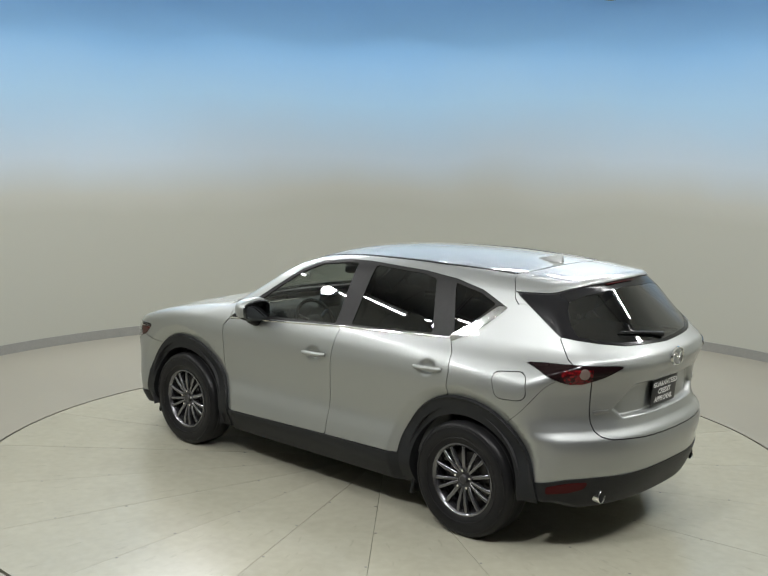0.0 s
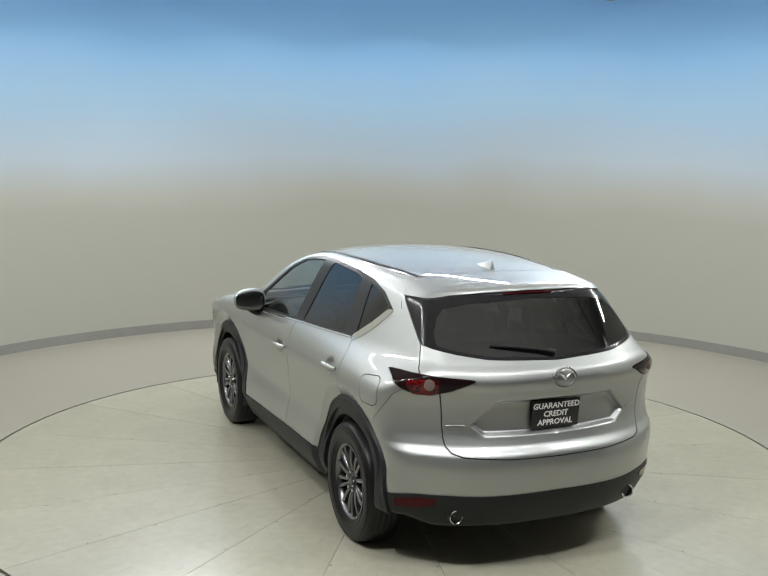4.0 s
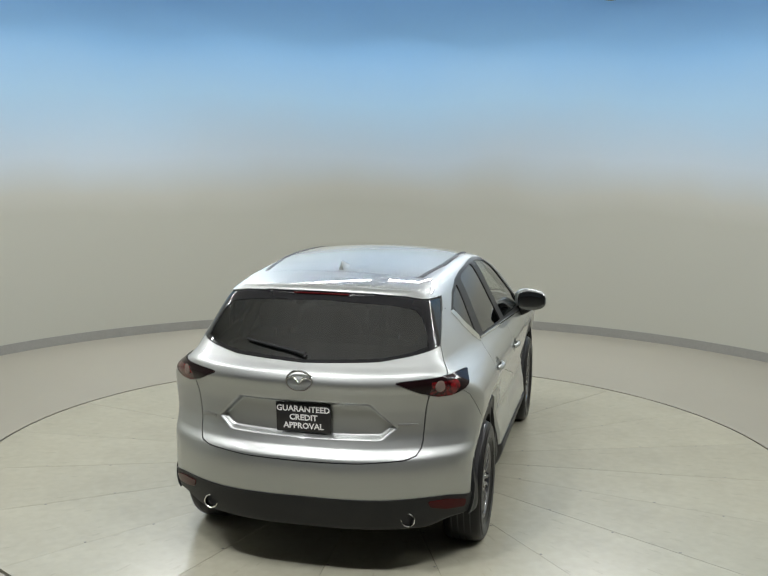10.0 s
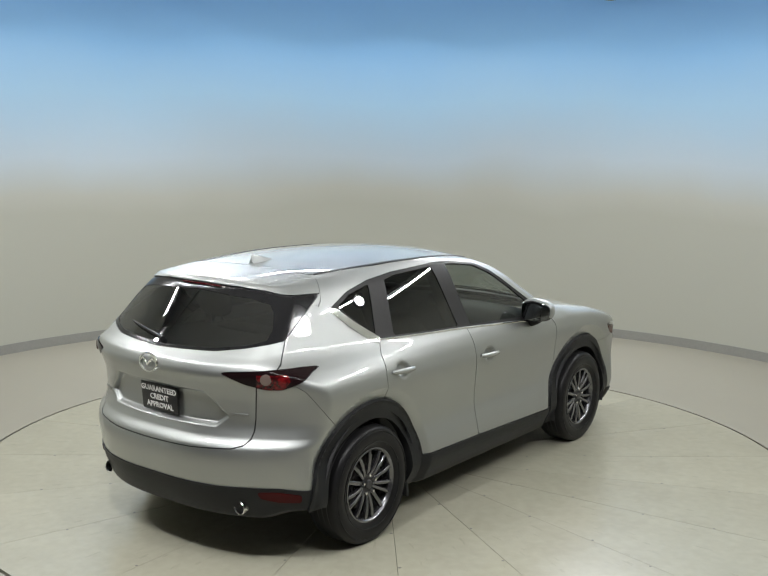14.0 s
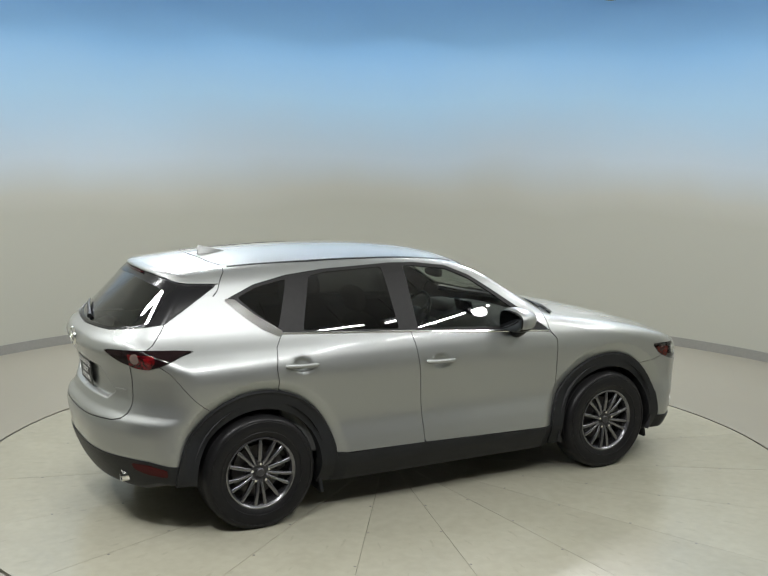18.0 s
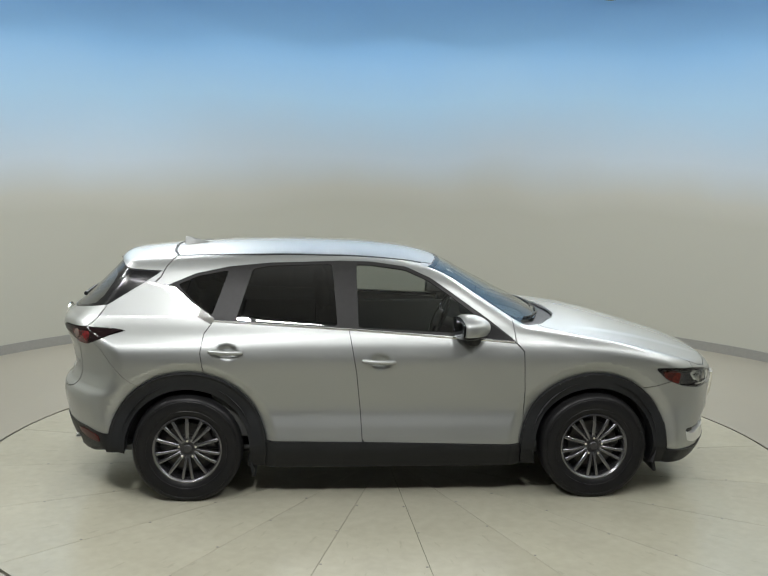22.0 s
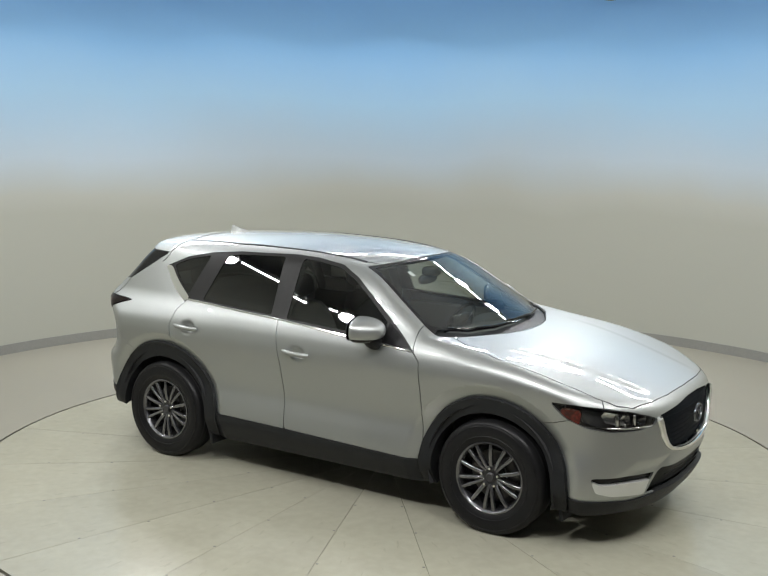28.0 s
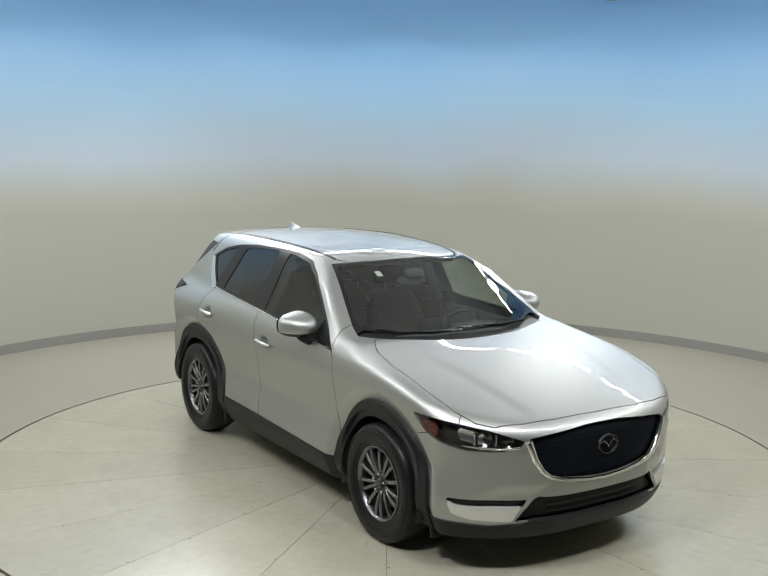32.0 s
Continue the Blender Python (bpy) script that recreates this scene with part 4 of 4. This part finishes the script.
# ---- wheels ----
def build_wheel(car, x, y, sg):
    wheel = new("wheel")
    wheel.parent = car
    wheel.location = (x, y, HUB_Z)
    if sg < 0:
        wheel.rotation_euler[2] = math.pi
    tyre = lathe([(0.222, -0.095), (0.255, -0.112), (0.31, -0.118), (0.345, -0.105), (0.357, -0.085), (0.361, -0.04), (0.361, 0.04), (0.357, 0.085), (0.345, 0.103), (0.335, 0.109), (0.31, 0.116), (0.28, 0.116), (0.255, 0.108), (0.232, 0.098), (0.222, 0.09)], 72)
    tyre_ob = part("tyre", tyre, RUBBER, wheel, "black road tyre")
    for r, h in ((0.325, 0.1125), (0.262, 0.1105)):
        ring = [(r * math.cos(2 * math.pi * k / 64), h, r * math.sin(2 * math.pi * k / 64)) for k in range(64)]
        part("rim_guard", tube(ring, 0.0035, 6, True), RUBBER, tyre_ob)
    for h in (-0.055, -0.018, 0.018, 0.055):
        part("tread_groove", lathe([(0.3617, h - 0.004), (0.3617, h + 0.004)], 64), GAP, tyre_ob)
    rim = lathe([(0.225, 0.088), (0.226, 0.098), (0.218, 0.100), (0.208, 0.092), (0.200, 0.07), (0.196, 0.0), (0.19, -0.09)], 72)
    part("rim", rim, ALLOY, wheel, "grey alloy rim")

    def spoke(ang, w0, w1):
        bm = bmesh.new()
        rows = []
        for r, w, h, d in ((0.048, w0, 0.072, 0.03), (0.09, w0, 0.086, 0.03), (0.15, (w0 + w1) / 2, 0.094, 0.026), (0.205, w1, 0.092, 0.024), (0.214, w1 * 1.25, 0.088, 0.02)):
            rows.append([bm.verts.new((r, h + k, s * w)) for s, k in ((-1, -d), (-1, -0.006), (-0.45, 0), (0.45, 0), (1, -0.006), (1, -d))])
        for a, b in zip(rows, rows[1:]):
            for i in range(6):
                j = (i + 1) % 6
                bm.faces.new((a[i], a[j], b[j], b[i]))
        bm.faces.new(rows[0])
        bm.faces.new(rows[-1][::-1])
        bmesh.ops.recalc_face_normals(bm, faces=bm.faces)
        bmesh.ops.rotate(bm, cent=(0, 0, 0), matrix=Matrix.Rotation(ang, 3, "Y"), verts=bm.verts)
        return smooth_bm(bm, 45)

    for k in range(5):
        a = radians(72 * k + 18)
        for off in (-0.155, 0.155):
            part("spoke", spoke(a + off, 0.0105, 0.0115), ALLOY, wheel)
        part("spoke", spoke(a + radians(36), 0.0120, 0.0110), ALLOY, wheel)
        na = a + radians(36)
        nut = lathe([(0.0, 0.093), (0.008, 0.092), (0.010, 0.086), (0.010, 0.06)], 8)
        bmesh.ops.translate(nut, vec=(0.057 * math.cos(na), 0, -0.057 * math.sin(na)), verts=nut.verts)
        part("lug_nut", nut, CHROME, wheel, "bright lug nut")
    part("hub", lathe([(0.0, 0.070), (0.052, 0.070), (0.062, 0.076), (0.068, 0.06), (0.068, 0.02)], 40), LAMP_BLACK, wheel)
    part("centre_cap", lathe([(0.0, 0.088), (0.022, 0.087), (0.028, 0.082), (0.029, 0.06)], 24), LAMP_BLACK, wheel, "dark centre cap")
    part("brake_disc", lathe([(0.0, 0.02), (0.08, 0.02), (0.085, 0.01), (0.155, 0.01), (0.155, -0.012), (0.0, -0.012)], 48), DISC_IRON, wheel, "steel brake disc")
    cal = rbox(0.07, 0.06, 0.16, 0.015, (-0.125, 0.01, 0.06), m=Matrix.Rotation(radians(25), 4, "Y"))
    part("brake_caliper", cal, DISC_IRON, wheel, "cast brake caliper")
    part("back_plate", lathe([(0.0, -0.05), (0.195, -0.05), (0.195, -0.06)], 32), GAP, wheel, "dark wheel back")
    return wheel


for wx, wy, sg in ((1.35, 0.788, 1), (-1.35, 0.788, 1), (1.35, -0.788, -1), (-1.35, -0.788, -1)):
    build_wheel(CAR, wx, wy, sg)
    # black wheel well behind each wheel
    well = lathe([(0.0, -0.16), (0.43, -0.16), (0.43, 0.10)], 40)
    bmesh.ops.transform(well, matrix=Matrix.Translation((wx, wy, HUB_Z + 0.02)) @ Matrix.Rotation(0 if sg > 0 else math.pi, 4, "Z"), verts=well.verts)
    bmesh.ops.bisect_plane(well, geom=well.verts[:] + well.edges[:] + well.faces[:], plane_co=(0, 0, 0.235 if wx > 0 else 0.345), plane_no=(0, 0, -1), clear_outer=True)
    part("wheel_well", well, GAP, CAR, "black wheel well liner")


def on_nose(y, z, out=0.0):
    return Vector((float(NOSE(z)) - 0.27 * (abs(y) / 0.8) ** 3.0 + out, y, z))


def on_tail(y, z, out=0.0):
    return Vector((-float(TAIL(z)) + 0.27 * (abs(y) / 0.8) ** 2.8 - out, y, z))


def side_y(x, z):
    return float(SIDE(z) + PLAN(x) + UPPER(x) * ease(1.0, 1.22, z))


def flat_ring(ry, rz, w, depth, seg=40):
    """An oval hoop in the y-z plane."""
    prof = [(-w, 0), (-w * 0.5, depth), (w * 0.5, depth), (w, 0)]
    bm = bmesh.new()
    rows = []
    for i in range(seg):
        a = 2 * math.pi * i / seg
        rows.append([bm.verts.new((h, (ry + o) * math.cos(a), (rz + o) * math.sin(a))) for o, h in prof])
    for i in range(seg):
        a, b = rows[i], rows[(i + 1) % seg]
        for k in range(3):
            bm.faces.new((a[k], a[k + 1], b[k + 1], b[k]))
    bmesh.ops.recalc_face_normals(bm, faces=bm.faces)
    return smooth_bm(bm, 60)


def badge(name, at, turn, mat, label):
    """A plain oval hoop with a bent bar across it."""
    bm = flat_ring(0.070, 0.052, 0.006, 0.010)
    wing = tube([(0.005, -0.066, 0.006), (0.007, -0.040, 0.024), (0.008, -0.022, 0.014), (0.009, 0.0, -0.014), (0.008, 0.022, 0.014), (0.007, 0.040, 0.024), (0.005, 0.066, 0.006)], [0.003, 0.005, 0.006, 0.006, 0.006, 0.005, 0.003], 8)
    merge_bm(bm, wing)
    bmesh.ops.transform(bm, matrix=Matrix.Translation(at) @ turn, verts=bm.verts)
    return part(name, bm, mat, CAR, label)


def strip_along(fn, outline, w, depth, mat, name, label):
    """A moulded strip that follows an outline on the nose, both halves."""
    pts = [fn(y, z) for y, z in outline]
    pts = [Vector((p.x, -p.y, p.z)) for p in reversed(pts[1:])] + pts
    bm = bmesh.new()
    rows = []
    for i, p in enumerate(pts):
        d = (pts[min(i + 1, len(pts) - 1)] - pts[max(i - 1, 0)]).normalized()
        n = Vector((1, 0, 0)) - d * d.x
        n.normalize()
        u = d.cross(n)
        ww = w * (0.75 + 1.05 * abs(2 * i / (len(pts) - 1) - 1) ** 1.6)
        rows.append([bm.verts.new(p + u * a * ww + n * b * depth) for a, b in ((-1, -1), (-1, 0.5), (-0.6, 1), (0.6, 1), (1, 0.5), (1, -1))])
    for a, b in zip(rows, rows[1:]):
        for k in range(6):
            bm.faces.new((a[k], a[(k + 1) % 6], b[(k + 1) % 6], b[k]))
    bm.faces.new(rows[0])
    bm.faces.new(rows[-1])
    bmesh.ops.recalc_face_normals(bm, faces=bm.faces)
    return part(name, smooth_bm(bm, 50), mat, CAR, label)


def front_details():
    line = [(0.0, 0.533), (0.12, 0.538), (0.27, 0.556), (0.38, 0.585), (0.43, 0.622), (0.475, 0.69), (0.505, 0.765), (0.515, 0.79)]
    strip_along(lambda y, z: on_nose(y, z, 0.006), line, 0.013, 0.012, CHROME, "grille_wing", "satin chrome wing under the grille")
    badge("front_badge", on_nose(0, 0.725, 0.004), Matrix.Identity(4), DARK_CHROME, "dark chrome oval badge on the grille")
    # fine grille bars
    for k in range(9):
        z = 0.575 + 0.029 * k
        half = float(np.interp(z, [0.55, 0.57, 0.60, 0.64, 0.72, 0.80], [0.16, 0.28, 0.37, 0.41, 0.47, 0.49]))
        pts = [on_nose(y, z, -0.028) for y in np.linspace(-half, half, 17)]
        part("grille_bar", tube(pts, 0.0014, 6), GRILLE, CAR)
    for z in (0.375, 0.415):
        pts = [on_nose(y, z, -0.02) for y in np.linspace(-0.37, 0.37, 13)]
        part("intake_bar", tube(pts, 0.004, 6), CLADDING, CAR)
    # bright strip along the foot of each headlight
    for sg in (1, -1):
        pts = [on_nose(sg * y, z, -0.012) for y, z in ((0.55, 0.752), (0.64, 0.750), (0.72, 0.752), (0.80, 0.762))]
        part("headlight_strip", tube(pts, [0.005, 0.007, 0.007, 0.004], 8), CHROME, CAR, "bright strip inside the headlight")
    # wipers lie along the cowl
    for y0, y1 in ((0.50, -0.10), (-0.08, -0.62)):
        pts = []
        for k in range(9):
            y = y0 + (y1 - y0) * k / 8
            x = float(np.interp(abs(y), [0, 0.28, 0.5, 0.69], [1.07, 1.045, 0.975, 0.86])) + 0.025 - 0.03 * k / 8
            pts.append((x, y, float(over(x, y)) + 0.006))
        part("wiper", tube(pts, [0.009] * 5 + [0.007, 0.006, 0.006, 0.005], 6), GLOSS_BLACK, CAR, "black front wiper")


def rear_details():
    badge("rear_badge", on_tail(0, 1.125, 0.002), Matrix.Rotation(math.pi, 4, "Z"), CHROME, "bright chrome oval badge on the tailgate")
    # plain bars where the model lettering sits
    for y, z, w in ((0.575, 0.858, 0.105), (-0.555, 0.885, 0.105)):
        p = on_tail(y, z, 0.003)
        bar = rbox(0.004, w, 0.014 if y < 0 else 0.022, 0.002, m=Matrix.Rotation(radians(24 if y < 0 else -24), 4, "Z"))
        bmesh.ops.translate(bar, vec=p, verts=bar.verts)
        part("lettering_bar", bar, BADGE_GREY, CAR, "small chrome badge bar")
    # card in the plate holder
    c = Vector((-2.190, 0.0, 0.905))
    sign = part("plate_card", rbox(0.006, 0.305, 0.165, 0.012, c, m=Matrix.Rotation(radians(-6), 4, "Y")), SIGN_BLACK, CAR, "black plate card with white capital letters")
    face = Matrix.Translation(c) @ Matrix.Rotation(radians(-6), 4, "Y") @ Matrix.Translation((-0.0042, 0, 0)) @ Matrix.Rotation(radians(-90), 4, "Z") @ Matrix.Rotation(radians(90), 4, "X")
    for words, up in (("GUARANTEED", 0.048), ("CREDIT", 0.0), ("APPROVAL", -0.048)):
        text_part("lettering", words, 0.046, SIGN_WHITE, sign, face @ Matrix.Translation((0, up, 0)), "white print", 0.0011)
    # exhausts
    for sg in (1, -1):
        pipe = lathe([(0.030, -0.12), (0.036, -0.12), (0.040, 0.0), (0.037, 0.004), (0.033, 0.0), (0.030, -0.02), (0.028, -0.12)], 28)
        bmesh.ops.transform(pipe, matrix=Matrix.Translation((-2.122, sg * 0.565, 0.358)) @ Matrix.Rotation(radians(90), 4, "Z"), verts=pipe.verts)
        ex = part("exhaust_tip", pipe, CHROME, CAR, "round chrome exhaust tip")
        bore = lathe([(0.0, -0.03), (0.029, -0.03), (0.029, -0.06)], 20)
        bmesh.ops.transform(bore, matrix=Matrix.Translation((-2.122, sg * 0.565, 0.358)) @ Matrix.Rotation(radians(90), 4, "Z"), verts=bore.verts)
        part("bore", bore, GAP, ex)
    # wiper on the rear window
    pts = []
    for k in range(9):
        y = 0.0 + 0.36 * k / 8
        z = 1.243 + 0.05 * (k / 8) ** 0.8
        pts.append(on_tail(y, z, 0.012))
    part("rear_wiper", tube(pts, [0.016, 0.013, 0.011, 0.010, 0.010, 0.009, 0.008, 0.007, 0.005], 8), CLADDING, CAR, "black rear wiper")
    lamp = rbox(0.012, 0.32, 0.009, 0.003, on_tail(0, 1.529, -0.006))
    part("brake_lamp", lamp, REFLECTOR_RED, CAR, "narrow red brake lamp under the spoiler")
    # shark fin aerial
    fin = bmesh.new()
    rows = []
    for u, h, w in ((0.0, 0.004, 0.026), (0.0, 0.05, 0.020), (0.04, 0.064, 0.016), (0.16, 0.058, 0.021), (0.35, 0.042, 0.027), (0.6, 0.025, 0.027), (0.85, 0.010, 0.020), (1.0, 0.002, 0.006)):
        x = -1.435 + 0.20 * u - 0.014 * min(1.0, h / 0.06) * (1 - u)
        row = []
        for k in range(11):
            v = -1 + 0.2 * k
            row.append(fin.verts.new((x, w * math.copysign(abs(v) ** 1.6, v) * (1.0 if abs(v) > 0.95 else 0.75), float(TOP(x)) - 0.006 + h * (1 - abs(v) ** 2.2))))
        rows.append(row)
    for a, c in zip(rows, rows[1:]):
        for k in range(10):
            fin.faces.new((a[k], a[k + 1], c[k + 1], c[k]))
    fin.faces.new(rows[0][::-1])
    for row in (rows,):
        fin.faces.new([r[0] for r in row] + [r[-1] for r in row[::-1]])
    bmesh.ops.recalc_face_normals(fin, faces=fin.faces)
    part("shark_fin_aerial", smooth_bm(fin, 70), PAINT, CAR, "silver shark fin aerial")


def superbox(sx, sy, sz, p=3.5, nu=20, nv=12):
    """A rounded block, between a box and an egg."""
    bm = bmesh.new()
    bmesh.ops.create_uvsphere(bm, u_segments=nu, v_segments=nv, radius=1.0)
    for v in bm.verts:
        k = (abs(v.co.x) ** p + abs(v.co.y) ** p + abs(v.co.z) ** p) ** (-1 / p)
        v.co = Vector((v.co.x * k * sx, v.co.y * k * sy, v.co.z * k * sz))
    return smooth_bm(bm, 80)


def air_deflectors():
    """Small black flaps under the body ahead of each wheel."""
    for x, y in ((1.79, 0.70), (1.79, -0.70), (-0.93, 0.74), (-0.93, -0.74)):
        part("air_deflector", rbox(0.025, 0.22, 0.11, 0.008, (x, y, 0.205), m=Matrix.Rotation(radians(-12), 4, "Y")), CLADDING, CAR, "black air deflector flap")


def mirrors():
    for sg in (1, -1):
        m = Matrix.Translation((0.450, sg * 0.970, 1.178)) @ Matrix.Rotation(radians(-sg * 12), 4, "Z")
        shell = superbox(0.168, 0.118, 0.084, 2.9, 32, 20)
        for v in shell.verts:
            if v.co.x > 0:
                v.co.x *= (1.0 - 0.25 * (v.co.z / 0.086) ** 2) * (1.0 - 0.42 * max(0.0, sg * v.co.y / 0.118) ** 2)
            else:
                v.co.x *= 0.28
            v.co.z *= 1.0 - (0.20 if v.co.z > 0 else 0.06) * max(0.0, sg * v.co.y / 0.114 + 0.3)
        low = shell.copy()
        bmesh.ops.bisect_plane(shell, geom=shell.verts[:] + shell.edges[:] + shell.faces[:], plane_co=(0, 0, -0.045), plane_no=(0, 0, -1), clear_outer=True)
        bmesh.ops.bisect_plane(shell, geom=shell.verts[:] + shell.edges[:] + shell.faces[:], plane_co=(-0.034, 0, 0), plane_no=(-1, 0, 0), clear_outer=True)
        bmesh.ops.scale(low, vec=(0.985, 0.985, 0.985), verts=low.verts)
        bmesh.ops.transform(shell, matrix=m, verts=shell.verts)
        bmesh.ops.transform(low, matrix=m, verts=low.verts)
        body = part("door_mirror", low, GLOSS_BLACK, CAR, "door mirror with a silver cap")
        part("cap", shell, PAINT, body, "silver mirror cap")
        stalk = superbox(0.05, 0.085, 0.045, 2.6, 16, 10)
        bmesh.ops.transform(stalk, matrix=Matrix.Translation((0.515, sg * 0.905, 1.095)) @ Matrix.Rotation(radians(sg * 28), 4, "X"), verts=stalk.verts)
        part("stalk", stalk, CLADDING, body, "black mirror foot")
        pane = superbox(0.004, 0.104, 0.070, 4.0, 20, 10)
        for v in pane.verts:
            v.co.z *= 1.0 - (0.20 if v.co.z > 0 else 0.06) * max(0.0, sg * v.co.y / 0.114 + 0.3)
        bmesh.ops.transform(pane, matrix=m @ Matrix.Translation((-0.0485, 0, 0)), verts=pane.verts)
        part("mirror_glass", pane, MIRROR, body, "silvered mirror glass")
        sail = bmesh.new()
        pts = [(0.57, 1.10), (0.58, 1.215), (0.80, 1.072), (0.78, 1.06)]
        vs = [sail.verts.new((x, sg * (side_y(x, z) + 0.004), z)) for x, z in pts]
        sail.faces.new(vs)
        r = bmesh.ops.extrude_face_region(sail, geom=sail.faces[:])
        bmesh.ops.translate(sail, vec=(0, -sg * 0.02, 0), verts=[v for v in r["geom"] if isinstance(v, bmesh.types.BMVert)])
        bmesh.ops.recalc_face_normals(sail, faces=sail.faces)
        part("sail_panel", sail, GLOSS_BLACK, CAR, "black triangle at the mirror foot")


def seat(x, y, wide=0.25, back=0.62):
    st = new("seat")
    st.parent = CAR
    st.location = (x, y, 0.0)
    cushion = superbox(0.27, wide, 0.085, 4)
    bmesh.ops.transform(cushion, matrix=Matrix.Translation((0.05, 0, 0.60)) @ Matrix.Rotation(radians(-8), 4, "Y"), verts=cushion.verts)
    part("cushion", cushion, CLOTH, st)
    rest = superbox(0.085, wide, back / 2, 4)
    for v in rest.verts:
        v.co.y *= 1 - 0.22 * max(0, v.co.z / (back / 2)) ** 2
    bmesh.ops.transform(rest, matrix=Matrix.Translation((-0.27, 0, 0.90)) @ Matrix.Rotation(radians(-18), 4, "Y"), verts=rest.verts)
    part("backrest", rest, CLOTH, st)
    return st


def headrest(st, y=0.0):
    h = superbox(0.05, 0.135, 0.085, 3)
    bmesh.ops.transform(h, matrix=Matrix.Translation((-0.395, y, 1.305)) @ Matrix.Rotation(radians(-12), 4, "Y"), verts=h.verts)
    part("headrest", h, CLOTH, st)
    for s in (-0.05, 0.05):
        part("post", tube([(-0.37, y + s, 1.15), (-0.39, y + s, 1.27)], 0.006), CHROME, st)


def cabin():
    part("cabin_floor", rbox(2.9, 1.5, 0.04, 0.01, (-0.35, 0, 0.33)), CABIN, CAR, "dark carpeted cabin floor")
    part("load_bay", rbox(0.62, 1.30, 0.05, 0.01, (-1.66, 0, 0.78)), CABIN, CAR, "dark load bay floor")
    part("parcel_cover", rbox(0.62, 1.26, 0.02, 0.008, (-1.60, 0, 1.14)), CABIN, CAR, "dark luggage cover")
    for sg in (1, -1):
        for x0, x1 in ((-0.26, 0.80), (-1.20, -0.34)):
            card = rbox(x1 - x0, 0.05, 0.66, 0.02, ((x0 + x1) / 2, sg * 0.80, 0.745))
            part("door_card", card, CABIN, CAR, "dark inner door panel")
        for x, tilt in ((-0.33, 0), (-1.10, 20)):
            p0, p1 = (x, sg * 0.76, 1.10), (x + 0.02 * math.copysign(1, tilt), sg * 0.565, 1.49)
            part("inner_pillar", tube([p0, p1], 0.035, 8), CABIN, CAR, "inner pillar trim")
    dash = superbox(0.24, 0.735, 0.17, 4, 28, 14)
    bmesh.ops.translate(dash, vec=(0.86, 0, 0.92), verts=dash.verts)
    part("dashboard", dash, CABIN, CAR, "dark padded dashboard")
    hood = superbox(0.10, 0.17, 0.05, 3)
    bmesh.ops.translate(hood, vec=(0.70, 0.37, 1.065), verts=hood.verts)
    part("instrument_hood", hood, CABIN, CAR, "instrument hood")
    part("screen", rbox(0.02, 0.24, 0.13, 0.012, (0.66, 0, 1.10), m=Matrix.Rotation(radians(-14), 4, "Y")), GLOSS_BLACK, CAR, "dark dashboard display")
    part("console", rbox(1.0, 0.24, 0.28, 0.04, (0.25, 0, 0.52)), CABIN, CAR, "centre console")
    wheel = new("steering_wheel")
    wheel.parent = CAR
    wheel.matrix_local = Matrix.Translation((0.44, 0.37, 1.0)) @ Matrix.Rotation(radians(-66), 4, "Y")
    ring = [(0.185 * math.cos(2 * math.pi * k / 32), 0.185 * math.sin(2 * math.pi * k / 32), 0) for k in range(32)]
    part("ring", tube(ring, 0.015, 8, True), GLOSS_BLACK, wheel)
    bossbm = superbox(0.07, 0.075, 0.03, 3)
    part("boss", bossbm, CABIN, wheel)
    for a in (90, 210, 330):
        c, s2 = math.cos(radians(a + 90)), math.sin(radians(a + 90))
        part("spoke", tube([(0.05 * c, 0.05 * s2, 0), (0.18 * c, 0.18 * s2, 0)], 0.013, 8), DARK_CHROME, wheel)
    part("column", tube([(0, 0, -0.02), (0, 0, -0.35)], 0.04, 10), CABIN, wheel)
    for y in (0.37, -0.37):
        headrest(seat(-0.08, y))
    bench = seat(-0.98, 0.0, 0.66, 0.60)
    for y in (0.40, -0.40):
        headrest(bench, y)
    im = superbox(0.02, 0.12, 0.035, 3)
    bmesh.ops.translate(im, vec=(0.38, 0, 1.39), verts=im.verts)
    part("inside_mirror", im, CABIN, CAR, "inside mirror")
    box = superbox(0.06, 0.07, 0.035, 3)
    bmesh.ops.translate(box, vec=(0.41, 0, 1.445), verts=box.verts)
    part("sensor_box", box, CABIN, CAR, "sensor housing behind the windscreen")
    part("sticker", rbox(0.002, 0.045, 0.055, 0.004, (0.425, -0.30, 1.46), m=Matrix.Rotation(radians(-60), 4, "Y")), SIGN_WHITE, CAR, "small white sticker in the windscreen")


DARK_CHROME = material("dark_chrome", (0.13, 0.135, 0.145), 0.22, 1.0)
BADGE_GREY = material("dull_badge_chrome", (0.38, 0.385, 0.38), 0.3, 0.9)
MIRROR = material("mirror_silver", (0.16, 0.17, 0.18), 0.02, 1.0)
front_details()
rear_details()
air_deflectors()
mirrors()
cabin()


# ---- turning ----
def motions():
    rows_car, rows_table = [], []
    for k in range(33):
        t = float(k)
        a = HEADING + TURN * t
        r = Matrix.Rotation(radians(a), 4, "Z")
        rows_table.append((t, r))
        rows_car.append((t, r @ Matrix.Translation(OFFSET)))
    walk(CAR, rows_car)
    walk(TABLE, rows_table)


motions()
